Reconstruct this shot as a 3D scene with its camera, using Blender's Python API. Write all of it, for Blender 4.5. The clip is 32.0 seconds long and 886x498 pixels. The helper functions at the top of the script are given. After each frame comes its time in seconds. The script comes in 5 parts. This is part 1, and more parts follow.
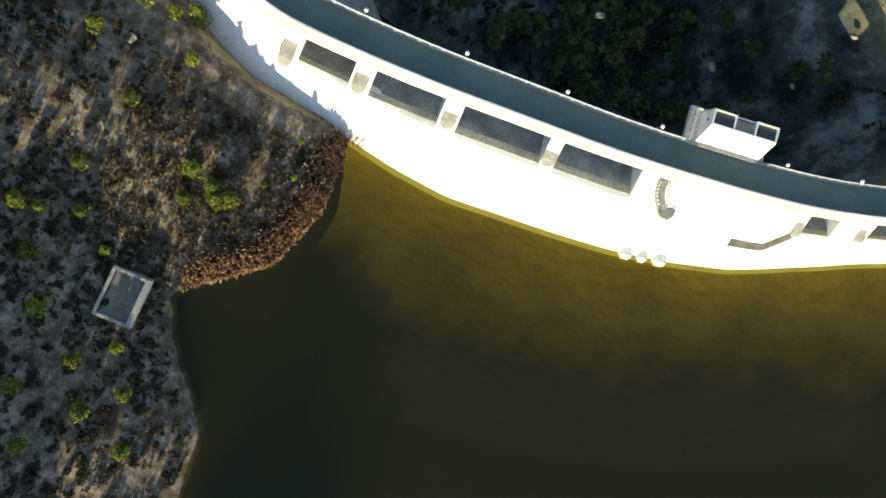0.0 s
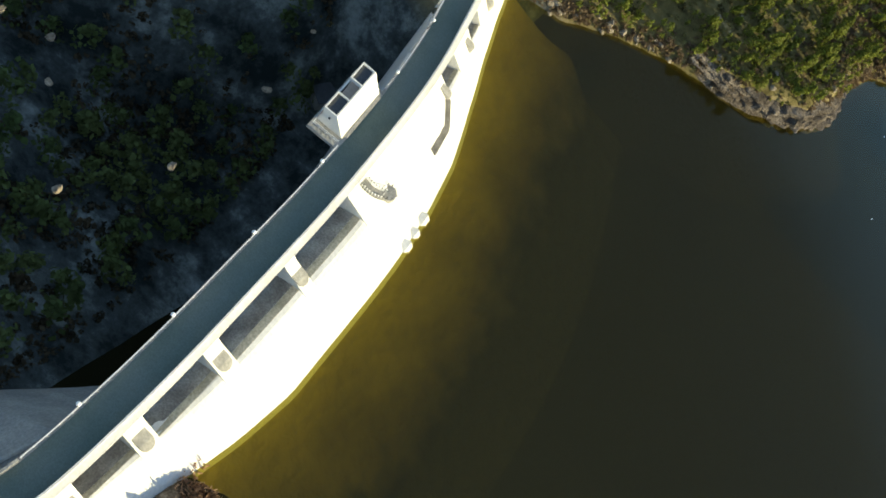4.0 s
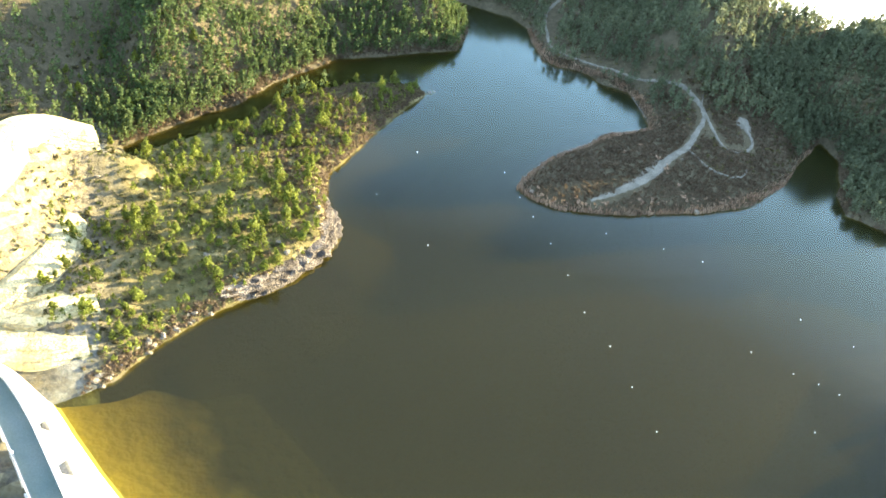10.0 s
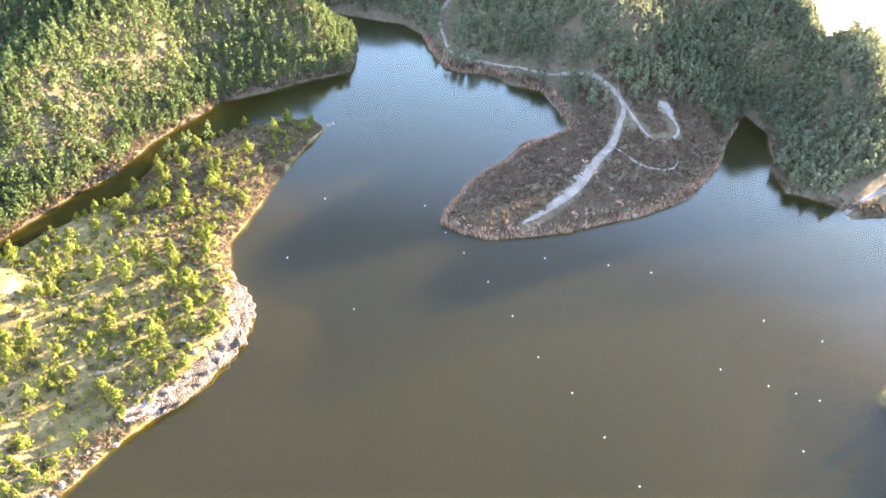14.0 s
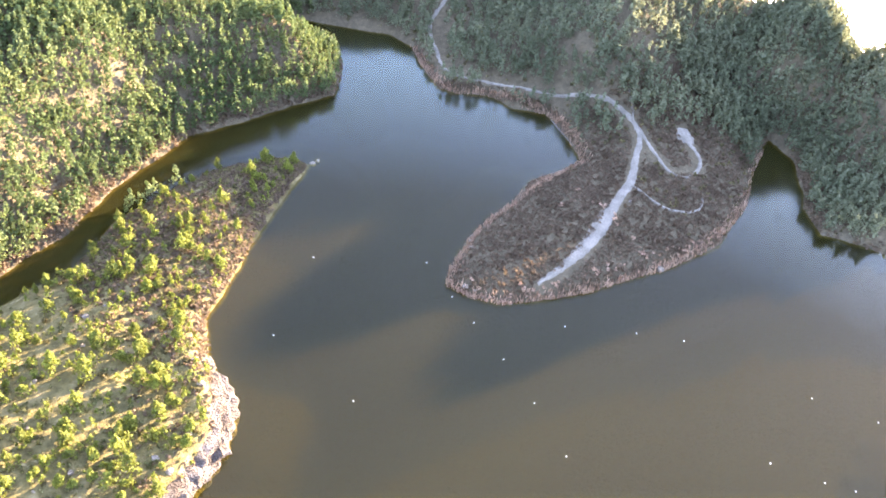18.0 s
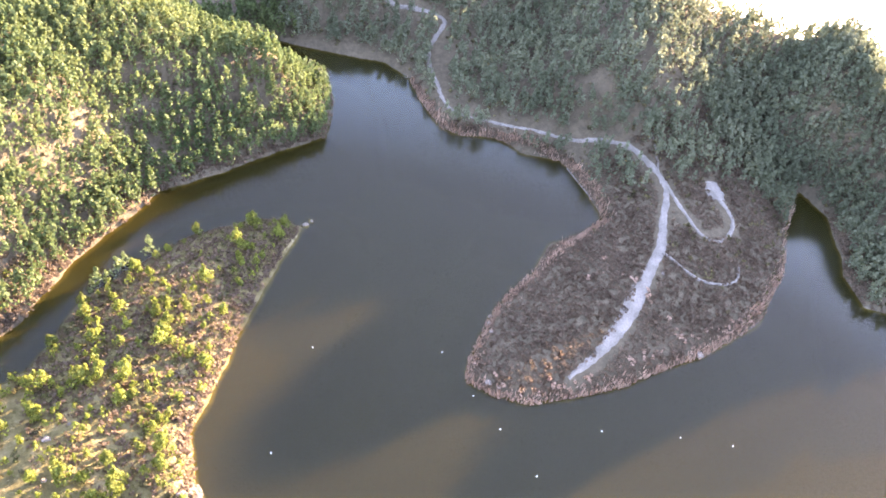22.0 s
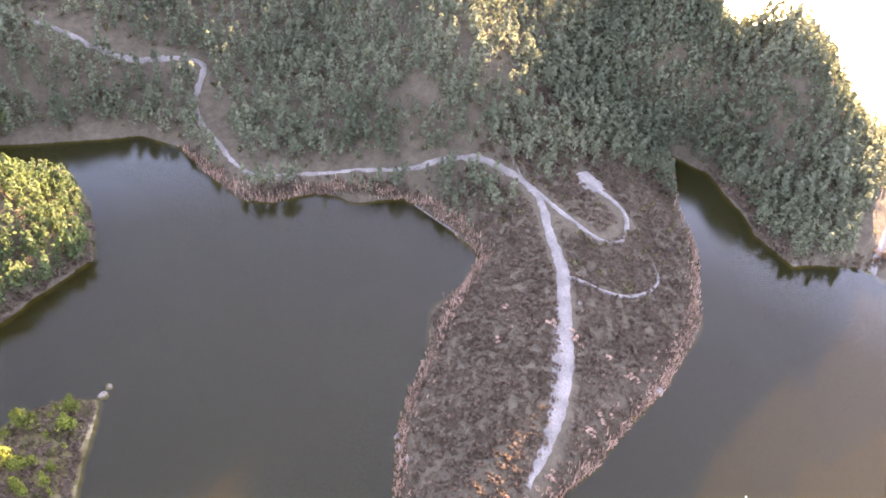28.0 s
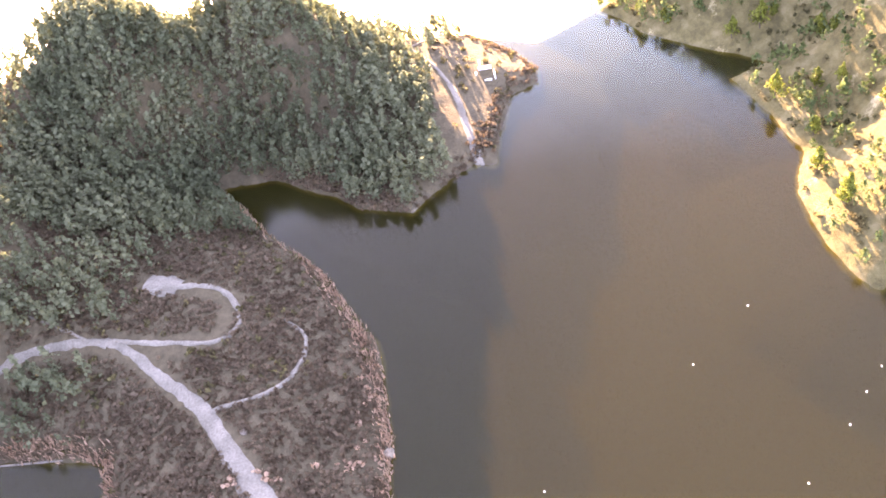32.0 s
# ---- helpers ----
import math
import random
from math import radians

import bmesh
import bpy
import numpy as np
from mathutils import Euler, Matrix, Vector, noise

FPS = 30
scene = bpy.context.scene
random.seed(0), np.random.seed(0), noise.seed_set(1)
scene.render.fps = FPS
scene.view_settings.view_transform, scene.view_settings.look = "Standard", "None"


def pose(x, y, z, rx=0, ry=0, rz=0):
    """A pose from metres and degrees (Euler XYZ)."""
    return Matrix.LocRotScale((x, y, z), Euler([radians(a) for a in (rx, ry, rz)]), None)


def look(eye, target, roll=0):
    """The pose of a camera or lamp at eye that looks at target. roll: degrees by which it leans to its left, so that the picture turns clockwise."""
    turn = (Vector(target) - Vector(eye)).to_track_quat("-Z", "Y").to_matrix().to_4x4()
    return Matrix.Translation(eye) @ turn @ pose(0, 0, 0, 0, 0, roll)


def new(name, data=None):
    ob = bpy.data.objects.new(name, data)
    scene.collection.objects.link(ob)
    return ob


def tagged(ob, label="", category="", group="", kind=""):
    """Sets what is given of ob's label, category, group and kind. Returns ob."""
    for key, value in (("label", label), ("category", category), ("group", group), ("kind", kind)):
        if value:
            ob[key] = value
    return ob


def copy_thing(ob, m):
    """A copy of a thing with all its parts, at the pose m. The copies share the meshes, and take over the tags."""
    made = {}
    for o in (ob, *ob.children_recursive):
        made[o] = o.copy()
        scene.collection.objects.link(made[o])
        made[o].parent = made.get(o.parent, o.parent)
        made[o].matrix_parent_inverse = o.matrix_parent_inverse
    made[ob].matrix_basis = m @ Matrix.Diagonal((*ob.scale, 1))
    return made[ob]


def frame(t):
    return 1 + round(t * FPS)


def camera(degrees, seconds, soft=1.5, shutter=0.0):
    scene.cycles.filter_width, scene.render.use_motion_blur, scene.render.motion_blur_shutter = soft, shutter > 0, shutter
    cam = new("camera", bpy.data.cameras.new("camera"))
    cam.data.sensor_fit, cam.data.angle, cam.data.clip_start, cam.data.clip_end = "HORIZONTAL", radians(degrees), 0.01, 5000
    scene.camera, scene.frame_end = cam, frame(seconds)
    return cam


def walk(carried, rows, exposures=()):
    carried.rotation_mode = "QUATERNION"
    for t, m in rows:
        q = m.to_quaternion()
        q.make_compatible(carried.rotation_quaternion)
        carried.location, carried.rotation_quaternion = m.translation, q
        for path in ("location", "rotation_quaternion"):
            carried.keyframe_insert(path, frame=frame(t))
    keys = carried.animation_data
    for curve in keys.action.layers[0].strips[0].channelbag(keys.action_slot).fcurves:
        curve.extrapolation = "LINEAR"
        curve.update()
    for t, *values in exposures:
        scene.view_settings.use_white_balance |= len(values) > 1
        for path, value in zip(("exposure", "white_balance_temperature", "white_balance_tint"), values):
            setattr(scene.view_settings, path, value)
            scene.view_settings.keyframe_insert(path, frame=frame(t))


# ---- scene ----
import itertools

# ---------------------------------------------------------------- camera and its flight
cam = camera(56.0, 32.0, soft=1.7)
PATH = [  # seconds, place, turn about x, y, z
    (0, 19.85, 50.32, 139.69, -3.07, -10.04, 117.32),
    (0.5, 18.55, 49.3, 140.09, -3.23, -10.55, 115.6),
    (1, 17.42, 49.33, 141.2, -0.42, -12.98, 101.61),
    (1.5, 15.64, 50.87, 143.24, 1.73, -13.68, 90.62),
    (2, 13.21, 52.19, 144.95, 3.02, -14.07, 82.06),
    (2.5, 10.3, 51.33, 144.83, 6.52, -15.26, 73.46),
    (4.5, -3.89, 30.7, 127.38, 25.86, -25.5, 35.55),
    (5, -6.9, 31.72, 128.66, 32.17, -24.47, 27.19),
    (5.5, -6.87, 33.09, 132.69, 36.13, -22.25, 20.12),
    (6, -7.64, 33.61, 137.97, 38.25, -20.76, 14.57),
    (6.5, -9.72, 34, 141.97, 40.12, -19.68, 8.86),
    (7, -10.03, 34.04, 143.96, 40.51, -19.12, 7.27),
    (7.5, -10.48, 34.26, 146.3, 40.3, -18.95, 6.81),
    (8, -10.57, 34.51, 149.78, 42.18, -16.52, -0.67),
    (8.5, -9.4, 33.6, 152.94, 43.93, -14.08, -6),
    (9, -5.7, 31.33, 155.81, 47.14, -12.87, -6.13),
    (9.5, -1.66, 33.09, 157.39, 48.49, -10.65, -9.85),
    (10, 2.36, 37.16, 156.42, 49.28, -8.57, -15.47),
    (10.5, 5.08, 39.83, 154.9, 50.19, -6.1, -21.4),
    (11, 6.35, 41.92, 154.31, 50.7, -4.73, -24.67),
    (11.5, 7.11, 44.38, 154.13, 50.6, -4.66, -24.83),
    (12, 7.88, 47.82, 154.16, 50.27, -4.75, -24.75),
    (12.5, 9.01, 52.39, 154.29, 49.87, -4.99, -24.48),
    (13, 10.42, 57.47, 154.39, 49.55, -5.06, -24.6),
    (13.5, 11.79, 62.45, 154.74, 49.29, -4.99, -24.99),
    (14, 13.26, 67.49, 155.18, 49, -4.89, -25.41),
    (14.5, 14.44, 72.42, 155.35, 48.78, -4.83, -25.89),
    (16.5, 18.85, 92.66, 156.08, 47.45, -5.25, -26.92),
    (17, 19.81, 97.78, 155.96, 47.13, -5.47, -27.03),
    (17.5, 20.74, 102.69, 155.62, 46.88, -5.64, -27.26),
    (18, 21.8, 107.96, 155.42, 46.53, -5.86, -27.52),
    (18.5, 22.65, 112.8, 154.97, 46.26, -6.05, -27.8),
    (19, 23.44, 117.67, 154.52, 45.95, -6.34, -27.99),
    (19.5, 23.79, 122.4, 154.06, 45.67, -6.65, -28.22),
    (20, 24.45, 127.07, 153.59, 45.38, -6.99, -28.35),
    (20.5, 24.92, 132.1, 153.37, 45.01, -7.38, -28.53),
    (21, 24.85, 137.97, 153.71, 45.01, -7.79, -28.89),
    (21.5, 25.62, 144.64, 153.91, 45.03, -8.15, -29.34),
    (22, 26.14, 150.56, 153.88, 44.71, -8.59, -29.63),
    (22.5, 26.8, 155.53, 153.17, 44.42, -8.92, -29.86),
    (23, 27.81, 160.01, 151.67, 44.21, -9.32, -29.95),
    (23.5, 29.54, 164.17, 149.27, 44.16, -9.68, -29.81),
    (24, 30.53, 168.47, 147.27, 44.05, -9.97, -29.93),
    (24.5, 31.59, 172.95, 145.3, 43.94, -10.26, -30.13),
    (26.5, 39.2, 187.68, 140.21, 43.36, -10.19, -32.05),
    (27, 41.2, 190.89, 138.17, 43.5, -10.16, -32.6),
    (27.5, 45.49, 194.2, 132.48, 45.61, -8.43, -40.91),
    (28, 50.22, 195.14, 126.73, 47.9, -5.21, -51.37),
    (28.5, 54.43, 196.92, 123.19, 48.62, -4.02, -55.35),
    (29, 59.31, 197.34, 121.28, 49.07, -1.51, -62.08),
    (29.5, 65.72, 196.44, 117.89, 49.38, 1.43, -68.7),
    (30, 72.44, 196.11, 112.58, 49.66, 4.17, -75.79),
    (30.5, 77.71, 195.86, 110.17, 49.02, 6.77, -83.26),
    (31, 82.18, 195.24, 110.5, 47.61, 8.95, -90.13),
    (31.5, 86.55, 194.2, 111.67, 46.32, 10.04, -93.66),
    (32, 91.18, 193.24, 112.26, 45.58, 10.28, -94.06),
]
EXPOSURES = [(0.0, 0.88, 6300, 10), (5.0, 0.8, 6400, 9), (7.5, 1.4, 6450, 8), (9.0, 2.25, 6400, 9), (11.0, 3.4, 6450, 22), (17.0, 3.8, 6300, 40), (24.0, 3.95, 6600, 53), (32.0, 3.95, 7350, 58)]
walk(cam, [(t, pose(*row)) for t, *row in PATH], EXPOSURES)

# ---------------------------------------------------------------- sky and sun
SUN_AZIMUTH, SUN_HEIGHT = 80.0, 11.0  # degrees from +y towards +x, and above the horizon
world = bpy.data.worlds.new("sky")
scene.world = world
world.use_nodes = True
wn, wl = world.node_tree.nodes, world.node_tree.links
wn.clear()
coord, lower, unit = wn.new("ShaderNodeTexCoord"), wn.new("ShaderNodeVectorMath"), wn.new("ShaderNodeVectorMath")
lower.operation, unit.operation = "ADD", "NORMALIZE"
lower.inputs[1].default_value = (0, 0, 0.50)  # the high ground looks down on a low horizon
sky = wn.new("ShaderNodeTexSky")
sky.sky_type, sky.sun_disc = "NISHITA", False
sky.sun_elevation, sky.sun_rotation = radians(SUN_HEIGHT), radians(SUN_AZIMUTH)
sky.dust_density, sky.air_density, sky.ozone_density = 1.2, 1.2, 1.2
back, out = wn.new("ShaderNodeBackground"), wn.new("ShaderNodeOutputWorld")
back.inputs["Strength"].default_value = 0.215
wl.new(coord.outputs["Generated"], lower.inputs[0])
floor_ = wn.new("ShaderNodeVectorMath")
floor_.operation = "MAXIMUM"
floor_.inputs[1].default_value = (-9, -9, 0.03)
wl.new(lower.outputs[0], floor_.inputs[0])
wl.new(floor_.outputs[0], unit.inputs[0])
wl.new(unit.outputs[0], sky.inputs["Vector"])
wl.new(sky.outputs[0], back.inputs["Color"])
wl.new(back.outputs[0], out.inputs["Surface"])
sun = new("sun", bpy.data.lights.new("sun", "SUN"))
sun.data.energy, sun.data.angle, sun.data.color = 5.0, radians(0.6), (1.0, 0.87, 0.52)
az, el = radians(SUN_AZIMUTH), radians(SUN_HEIGHT)
to_sun = Vector((math.sin(az) * math.cos(el), math.cos(az) * math.cos(el), math.sin(el)))
sun.matrix_world = look(to_sun * 400, (0, 0, 0))


# ---------------------------------------------------------------- materials
def material(name, colour, rough=0.85, noise_scale=1.0, spread=0.25, second=None, bump=0.2, metal=0.0, fine=9.0, spec=0.3,
             islands=0.0, objects=0.0):
    """A procedural surface: colour varied at a coarse and a fine scale, with relief."""
    m = bpy.data.materials.new(name)
    m.use_nodes = True
    n, l = m.node_tree.nodes, m.node_tree.links
    bsdf = n["Principled BSDF"]
    bsdf.inputs["Roughness"].default_value, bsdf.inputs["Metallic"].default_value = rough, metal
    bsdf.inputs["Specular IOR Level"].default_value = spec
    tc = n.new("ShaderNodeTexCoord")
    a, b = n.new("ShaderNodeTexNoise"), n.new("ShaderNodeTexNoise")
    a.inputs["Scale"].default_value, a.inputs["Detail"].default_value = noise_scale, 6
    b.inputs["Scale"].default_value, b.inputs["Detail"].default_value = noise_scale * fine, 4
    for t in (a, b):
        l.new(tc.outputs["Object"], t.inputs["Vector"])
    ramp = n.new("ShaderNodeValToRGB")
    ramp.color_ramp.elements[0].position, ramp.color_ramp.elements[1].position = 0.35, 0.65
    ramp.color_ramp.elements[0].color = (*colour, 1)
    ramp.color_ramp.elements[1].color = (*(second or [c * (1 + spread) for c in colour]), 1)
    l.new(a.outputs["Fac"], ramp.inputs["Fac"])
    hsv = n.new("ShaderNodeHueSaturation")
    scale = n.new("ShaderNodeMapRange")
    scale.inputs["From Min"].default_value, scale.inputs["From Max"].default_value = 0.3, 0.7
    scale.inputs["To Min"].default_value, scale.inputs["To Max"].default_value = 1 - spread, 1 + spread
    l.new(b.outputs["Fac"], scale.inputs["Value"])
    value = scale.outputs[0]
    for amount, node, socket in ((islands, "ShaderNodeNewGeometry", "Random Per Island"), (objects, "ShaderNodeObjectInfo", "Random")):
        if amount:
            g, mr, mul = n.new(node), n.new("ShaderNodeMapRange"), n.new("ShaderNodeMath")
            mr.inputs["To Min"].default_value, mr.inputs["To Max"].default_value = 1 - amount, 1 + amount
            mul.operation = "MULTIPLY"
            l.new(g.outputs[socket], mr.inputs["Value"])
            l.new(mr.outputs[0], mul.inputs[0])
            l.new(value, mul.inputs[1])
            value = mul.outputs[0]
    l.new(value, hsv.inputs["Value"])
    l.new(ramp.outputs[0], hsv.inputs["Color"])
    l.new(hsv.outputs[0], bsdf.inputs["Base Color"])
    if bump:
        bp = n.new("ShaderNodeBump")
        bp.inputs["Strength"].default_value, bp.inputs["Distance"].default_value = bump, 0.5 / noise_scale
        l.new(b.outputs["Fac"], bp.inputs["Height"])
        l.new(bp.outputs[0], bsdf.inputs["Normal"])
    return m


def ground_material():
    """Dry scrub, bare earth and pale rock: rock on steep faces, and in patches."""
    m = bpy.data.materials.new("dry hillside")
    m.use_nodes = True
    n, l = m.node_tree.nodes, m.node_tree.links
    bsdf = n["Principled BSDF"]
    bsdf.inputs["Roughness"].default_value, bsdf.inputs["Specular IOR Level"].default_value = 0.95, 0.1
    tc = n.new("ShaderNodeTexCoord")

    def tex(scale, detail=6, rough=0.6):
        t = n.new("ShaderNodeTexNoise")
        t.inputs["Scale"].default_value, t.inputs["Detail"].default_value, t.inputs["Roughness"].default_value = scale, detail, rough
        l.new(tc.outputs["Object"], t.inputs["Vector"])
        return t.outputs["Fac"]

    def ramp(fac, *stops):
        r = n.new("ShaderNodeValToRGB")
        while len(r.color_ramp.elements) < len(stops):
            r.color_ramp.elements.new(0.5)
        for e, (p, c) in zip(r.color_ramp.elements, stops):
            e.position, e.color = p, (*c, 1)
        l.new(fac, r.inputs["Fac"])
        return r.outputs[0]

    def mix(fac, a, b):
        x = n.new("ShaderNodeMix")
        x.data_type = "RGBA"
        l.new(fac, x.inputs["Factor"])
        l.new(a, x.inputs[6])
        l.new(b, x.inputs[7])
        return x.outputs[2]

    white = ((0, 0, 0), (1, 1, 1))
    earth = ramp(tex(0.05), (0.3, (0.14, 0.105, 0.05)), (0.5, (0.22, 0.172, 0.082)), (0.7, (0.27, 0.22, 0.12)))
    scrub = ramp(tex(0.9, 8, 0.7), (0.38, (0.085, 0.07, 0.046)), (0.62, (0.25, 0.21, 0.135)))
    cover = ramp(tex(0.35, 8, 0.75), (0.38, white[0]), (0.52, white[1]))
    land = mix(cover, earth, scrub)

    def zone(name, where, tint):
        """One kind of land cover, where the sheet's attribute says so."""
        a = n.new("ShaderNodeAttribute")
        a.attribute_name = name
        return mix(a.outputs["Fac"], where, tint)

    grass = ramp(tex(0.30, 8, 0.7), (0.36, (0.095, 0.08, 0.03)), (0.52, (0.17, 0.14, 0.054)), (0.68, (0.255, 0.205, 0.095)))
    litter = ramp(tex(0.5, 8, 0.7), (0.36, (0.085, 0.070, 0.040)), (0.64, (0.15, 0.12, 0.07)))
    land = zone("dry_grass", land, grass)
    stony = ramp(tex(0.42, 9, 0.75), (0.38, (0.065, 0.046, 0.033)), (0.50, (0.17, 0.13, 0.094)), (0.62, (0.40, 0.335, 0.265)))
    land = zone("stony_bank", land, stony)
    stone = ramp(tex(0.45, 8, 0.7), (0.30, (0.22, 0.17, 0.08)), (0.5, (0.42, 0.345, 0.175)), (0.70, (0.57, 0.49, 0.28)))
    beds = n.new("ShaderNodeTexWave")
    beds.bands_direction = "Z"
    beds.inputs["Scale"].default_value, beds.inputs["Distortion"].default_value = 0.10, 7.0
    beds.inputs["Detail"].default_value, beds.inputs["Detail Scale"].default_value = 4.0, 0.6
    tilt = n.new("ShaderNodeMapping")
    tilt.inputs["Rotation"].default_value = (radians(14), radians(-18), 0)
    l.new(tc.outputs["Object"], tilt.inputs["Vector"])
    l.new(tilt.outputs[0], beds.inputs["Vector"])
    seams = ramp(beds.outputs["Fac"], (0.05, (0.45, 0.42, 0.38)), (0.45, (1, 1, 1)))
    seamed = n.new("ShaderNodeMix")
    seamed.data_type, seamed.blend_type = "RGBA", "MULTIPLY"
    seamed.inputs["Factor"].default_value = 0.25
    l.new(stone, seamed.inputs[6])
    l.new(seams, seamed.inputs[7])
    stone = seamed.outputs[2]
    patches = ramp(tex(0.13, 9, 0.75), (0.59, white[0]), (0.66, white[1]))
    geo, sep = n.new("ShaderNodeNewGeometry"), n.new("ShaderNodeSeparateXYZ")
    l.new(geo.outputs["True Normal"], sep.inputs[0])
    steep = ramp(sep.outputs["Z"], (0.42, white[1]), (0.54, white[0]))
    both = n.new("ShaderNodeMix")
    both.data_type = "RGBA"
    both.blend_type = "LIGHTEN"
    both.inputs["Factor"].default_value = 1
    l.new(steep, both.inputs[6])
    l.new(patches, both.inputs[7])
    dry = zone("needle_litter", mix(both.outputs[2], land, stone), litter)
    place = n.new("ShaderNodeSeparateXYZ")
    l.new(tc.outputs["Object"], place.inputs[0])
    level = n.new("ShaderNodeMapRange")  # dark silt on the lake's bed
    level.inputs["From Min"].default_value, level.inputs["From Max"].default_value = -0.5, -0.05
    l.new(place.outputs["Z"], level.inputs["Value"])
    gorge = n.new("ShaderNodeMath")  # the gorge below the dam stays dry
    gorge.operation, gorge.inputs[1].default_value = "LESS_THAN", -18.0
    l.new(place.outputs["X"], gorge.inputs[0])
    above = n.new("ShaderNodeMath")
    above.operation = "MAXIMUM"
    l.new(level.outputs[0], above.inputs[0])
    l.new(gorge.outputs[0], above.inputs[1])
    gorge_shade = ramp(tex(0.075, 10, 0.72), (0.40, (0.020, 0.028, 0.028)), (0.52, (0.085, 0.10, 0.098)), (0.64, (0.30, 0.335, 0.32)))
    deep = n.new("ShaderNodeMapRange")  # gorge rock toned dark blue-grey for shade, more towards the floor
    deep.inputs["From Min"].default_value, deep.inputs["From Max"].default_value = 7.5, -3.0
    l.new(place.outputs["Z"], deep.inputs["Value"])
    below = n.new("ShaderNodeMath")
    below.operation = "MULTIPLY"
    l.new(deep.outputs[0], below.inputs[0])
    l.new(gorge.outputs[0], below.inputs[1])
    dry = mix(below.outputs[0], dry, gorge_shade)
    silt = n.new("ShaderNodeRGB")
    silt.outputs[0].default_value = (0.014, 0.013, 0.004, 1)
    l.new(mix(above.outputs[0], silt.outputs[0], dry), bsdf.inputs["Base Color"])
    bp = n.new("ShaderNodeBump")
    bp.inputs["Strength"].default_value, bp.inputs["Distance"].default_value = 0.8, 0.8
    l.new(tex(0.8, 10, 0.75), bp.inputs["Height"])
    l.new(bp.outputs[0], bsdf.inputs["Normal"])
    return m


def water_material():
    m = bpy.data.materials.new("turbid lake water")
    m.use_nodes = True
    n, l = m.node_tree.nodes, m.node_tree.links
    bsdf = n["Principled BSDF"]
    bsdf.inputs["Roughness"].default_value, bsdf.inputs["IOR"].default_value = 0.10, 1.50
    bsdf.inputs["Specular Tint"].default_value = (1.0, 0.98, 0.80, 1)
    tc, t, r = n.new("ShaderNodeTexCoord"), n.new("ShaderNodeTexNoise"), n.new("ShaderNodeValToRGB")
    t.inputs["Scale"].default_value, t.inputs["Detail"].default_value = 0.012, 3
    l.new(tc.outputs["Object"], t.inputs["Vector"])
    r.color_ramp.elements[0].position, r.color_ramp.elements[0].color = 0.35, (0.024, 0.0215, 0.0065, 1)
    r.color_ramp.elements[1].position, r.color_ramp.elements[1].color = 0.65, (0.032, 0.0285, 0.0085, 1)
    l.new(t.outputs["Fac"], r.inputs["Fac"])
    l.new(r.outputs[0], bsdf.inputs["Base Color"])
    w, bp = n.new("ShaderNodeTexNoise"), n.new("ShaderNodeBump")
    w.inputs["Scale"].default_value, w.inputs["Detail"].default_value = 0.9, 3
    l.new(tc.outputs["Object"], w.inputs["Vector"])
    bp.inputs["Strength"].default_value, bp.inputs["Distance"].default_value = 0.03, 0.10
    l.new(w.outputs["Fac"], bp.inputs["Height"])
    l.new(bp.outputs[0], bsdf.inputs["Normal"])
    # the shallows show what lies under them, through yellow water
    clear, both = n.new("ShaderNodeBsdfTransparent"), n.new("ShaderNodeMixShader")
    clear.inputs["Color"].default_value = (0.97, 0.90, 0.34, 1)
    both.inputs[0].default_value = 0.55
    l.new(bsdf.outputs[0], both.inputs[1])
    l.new(clear.outputs[0], both.inputs[2])
    # at a low angle the still surface mirrors the sky
    sheen, angle, share, top = n.new("ShaderNodeBsdfGlossy"), n.new("ShaderNodeFresnel"), n.new("ShaderNodeMapRange"), n.new("ShaderNodeMixShader")
    sheen.inputs["Roughness"].default_value, sheen.inputs["Color"].default_value = 0.13, (0.74, 1.0, 0.94, 1)
    angle.inputs["IOR"].default_value = 1.33
    share.inputs["From Min"].default_value, share.inputs["From Max"].default_value = 0.034, 0.13
    share.inputs["To Min"].default_value, share.inputs["To Max"].default_value = 0.0, 0.34
    l.new(angle.outputs[0], share.inputs["Value"])
    l.new(share.outputs[0], top.inputs[0])
    l.new(both.outputs[0], top.inputs[1])
    l.new(sheen.outputs[0], top.inputs[2])
    l.new(top.outputs[0], n["Material Output"].inputs["Surface"])
    return m


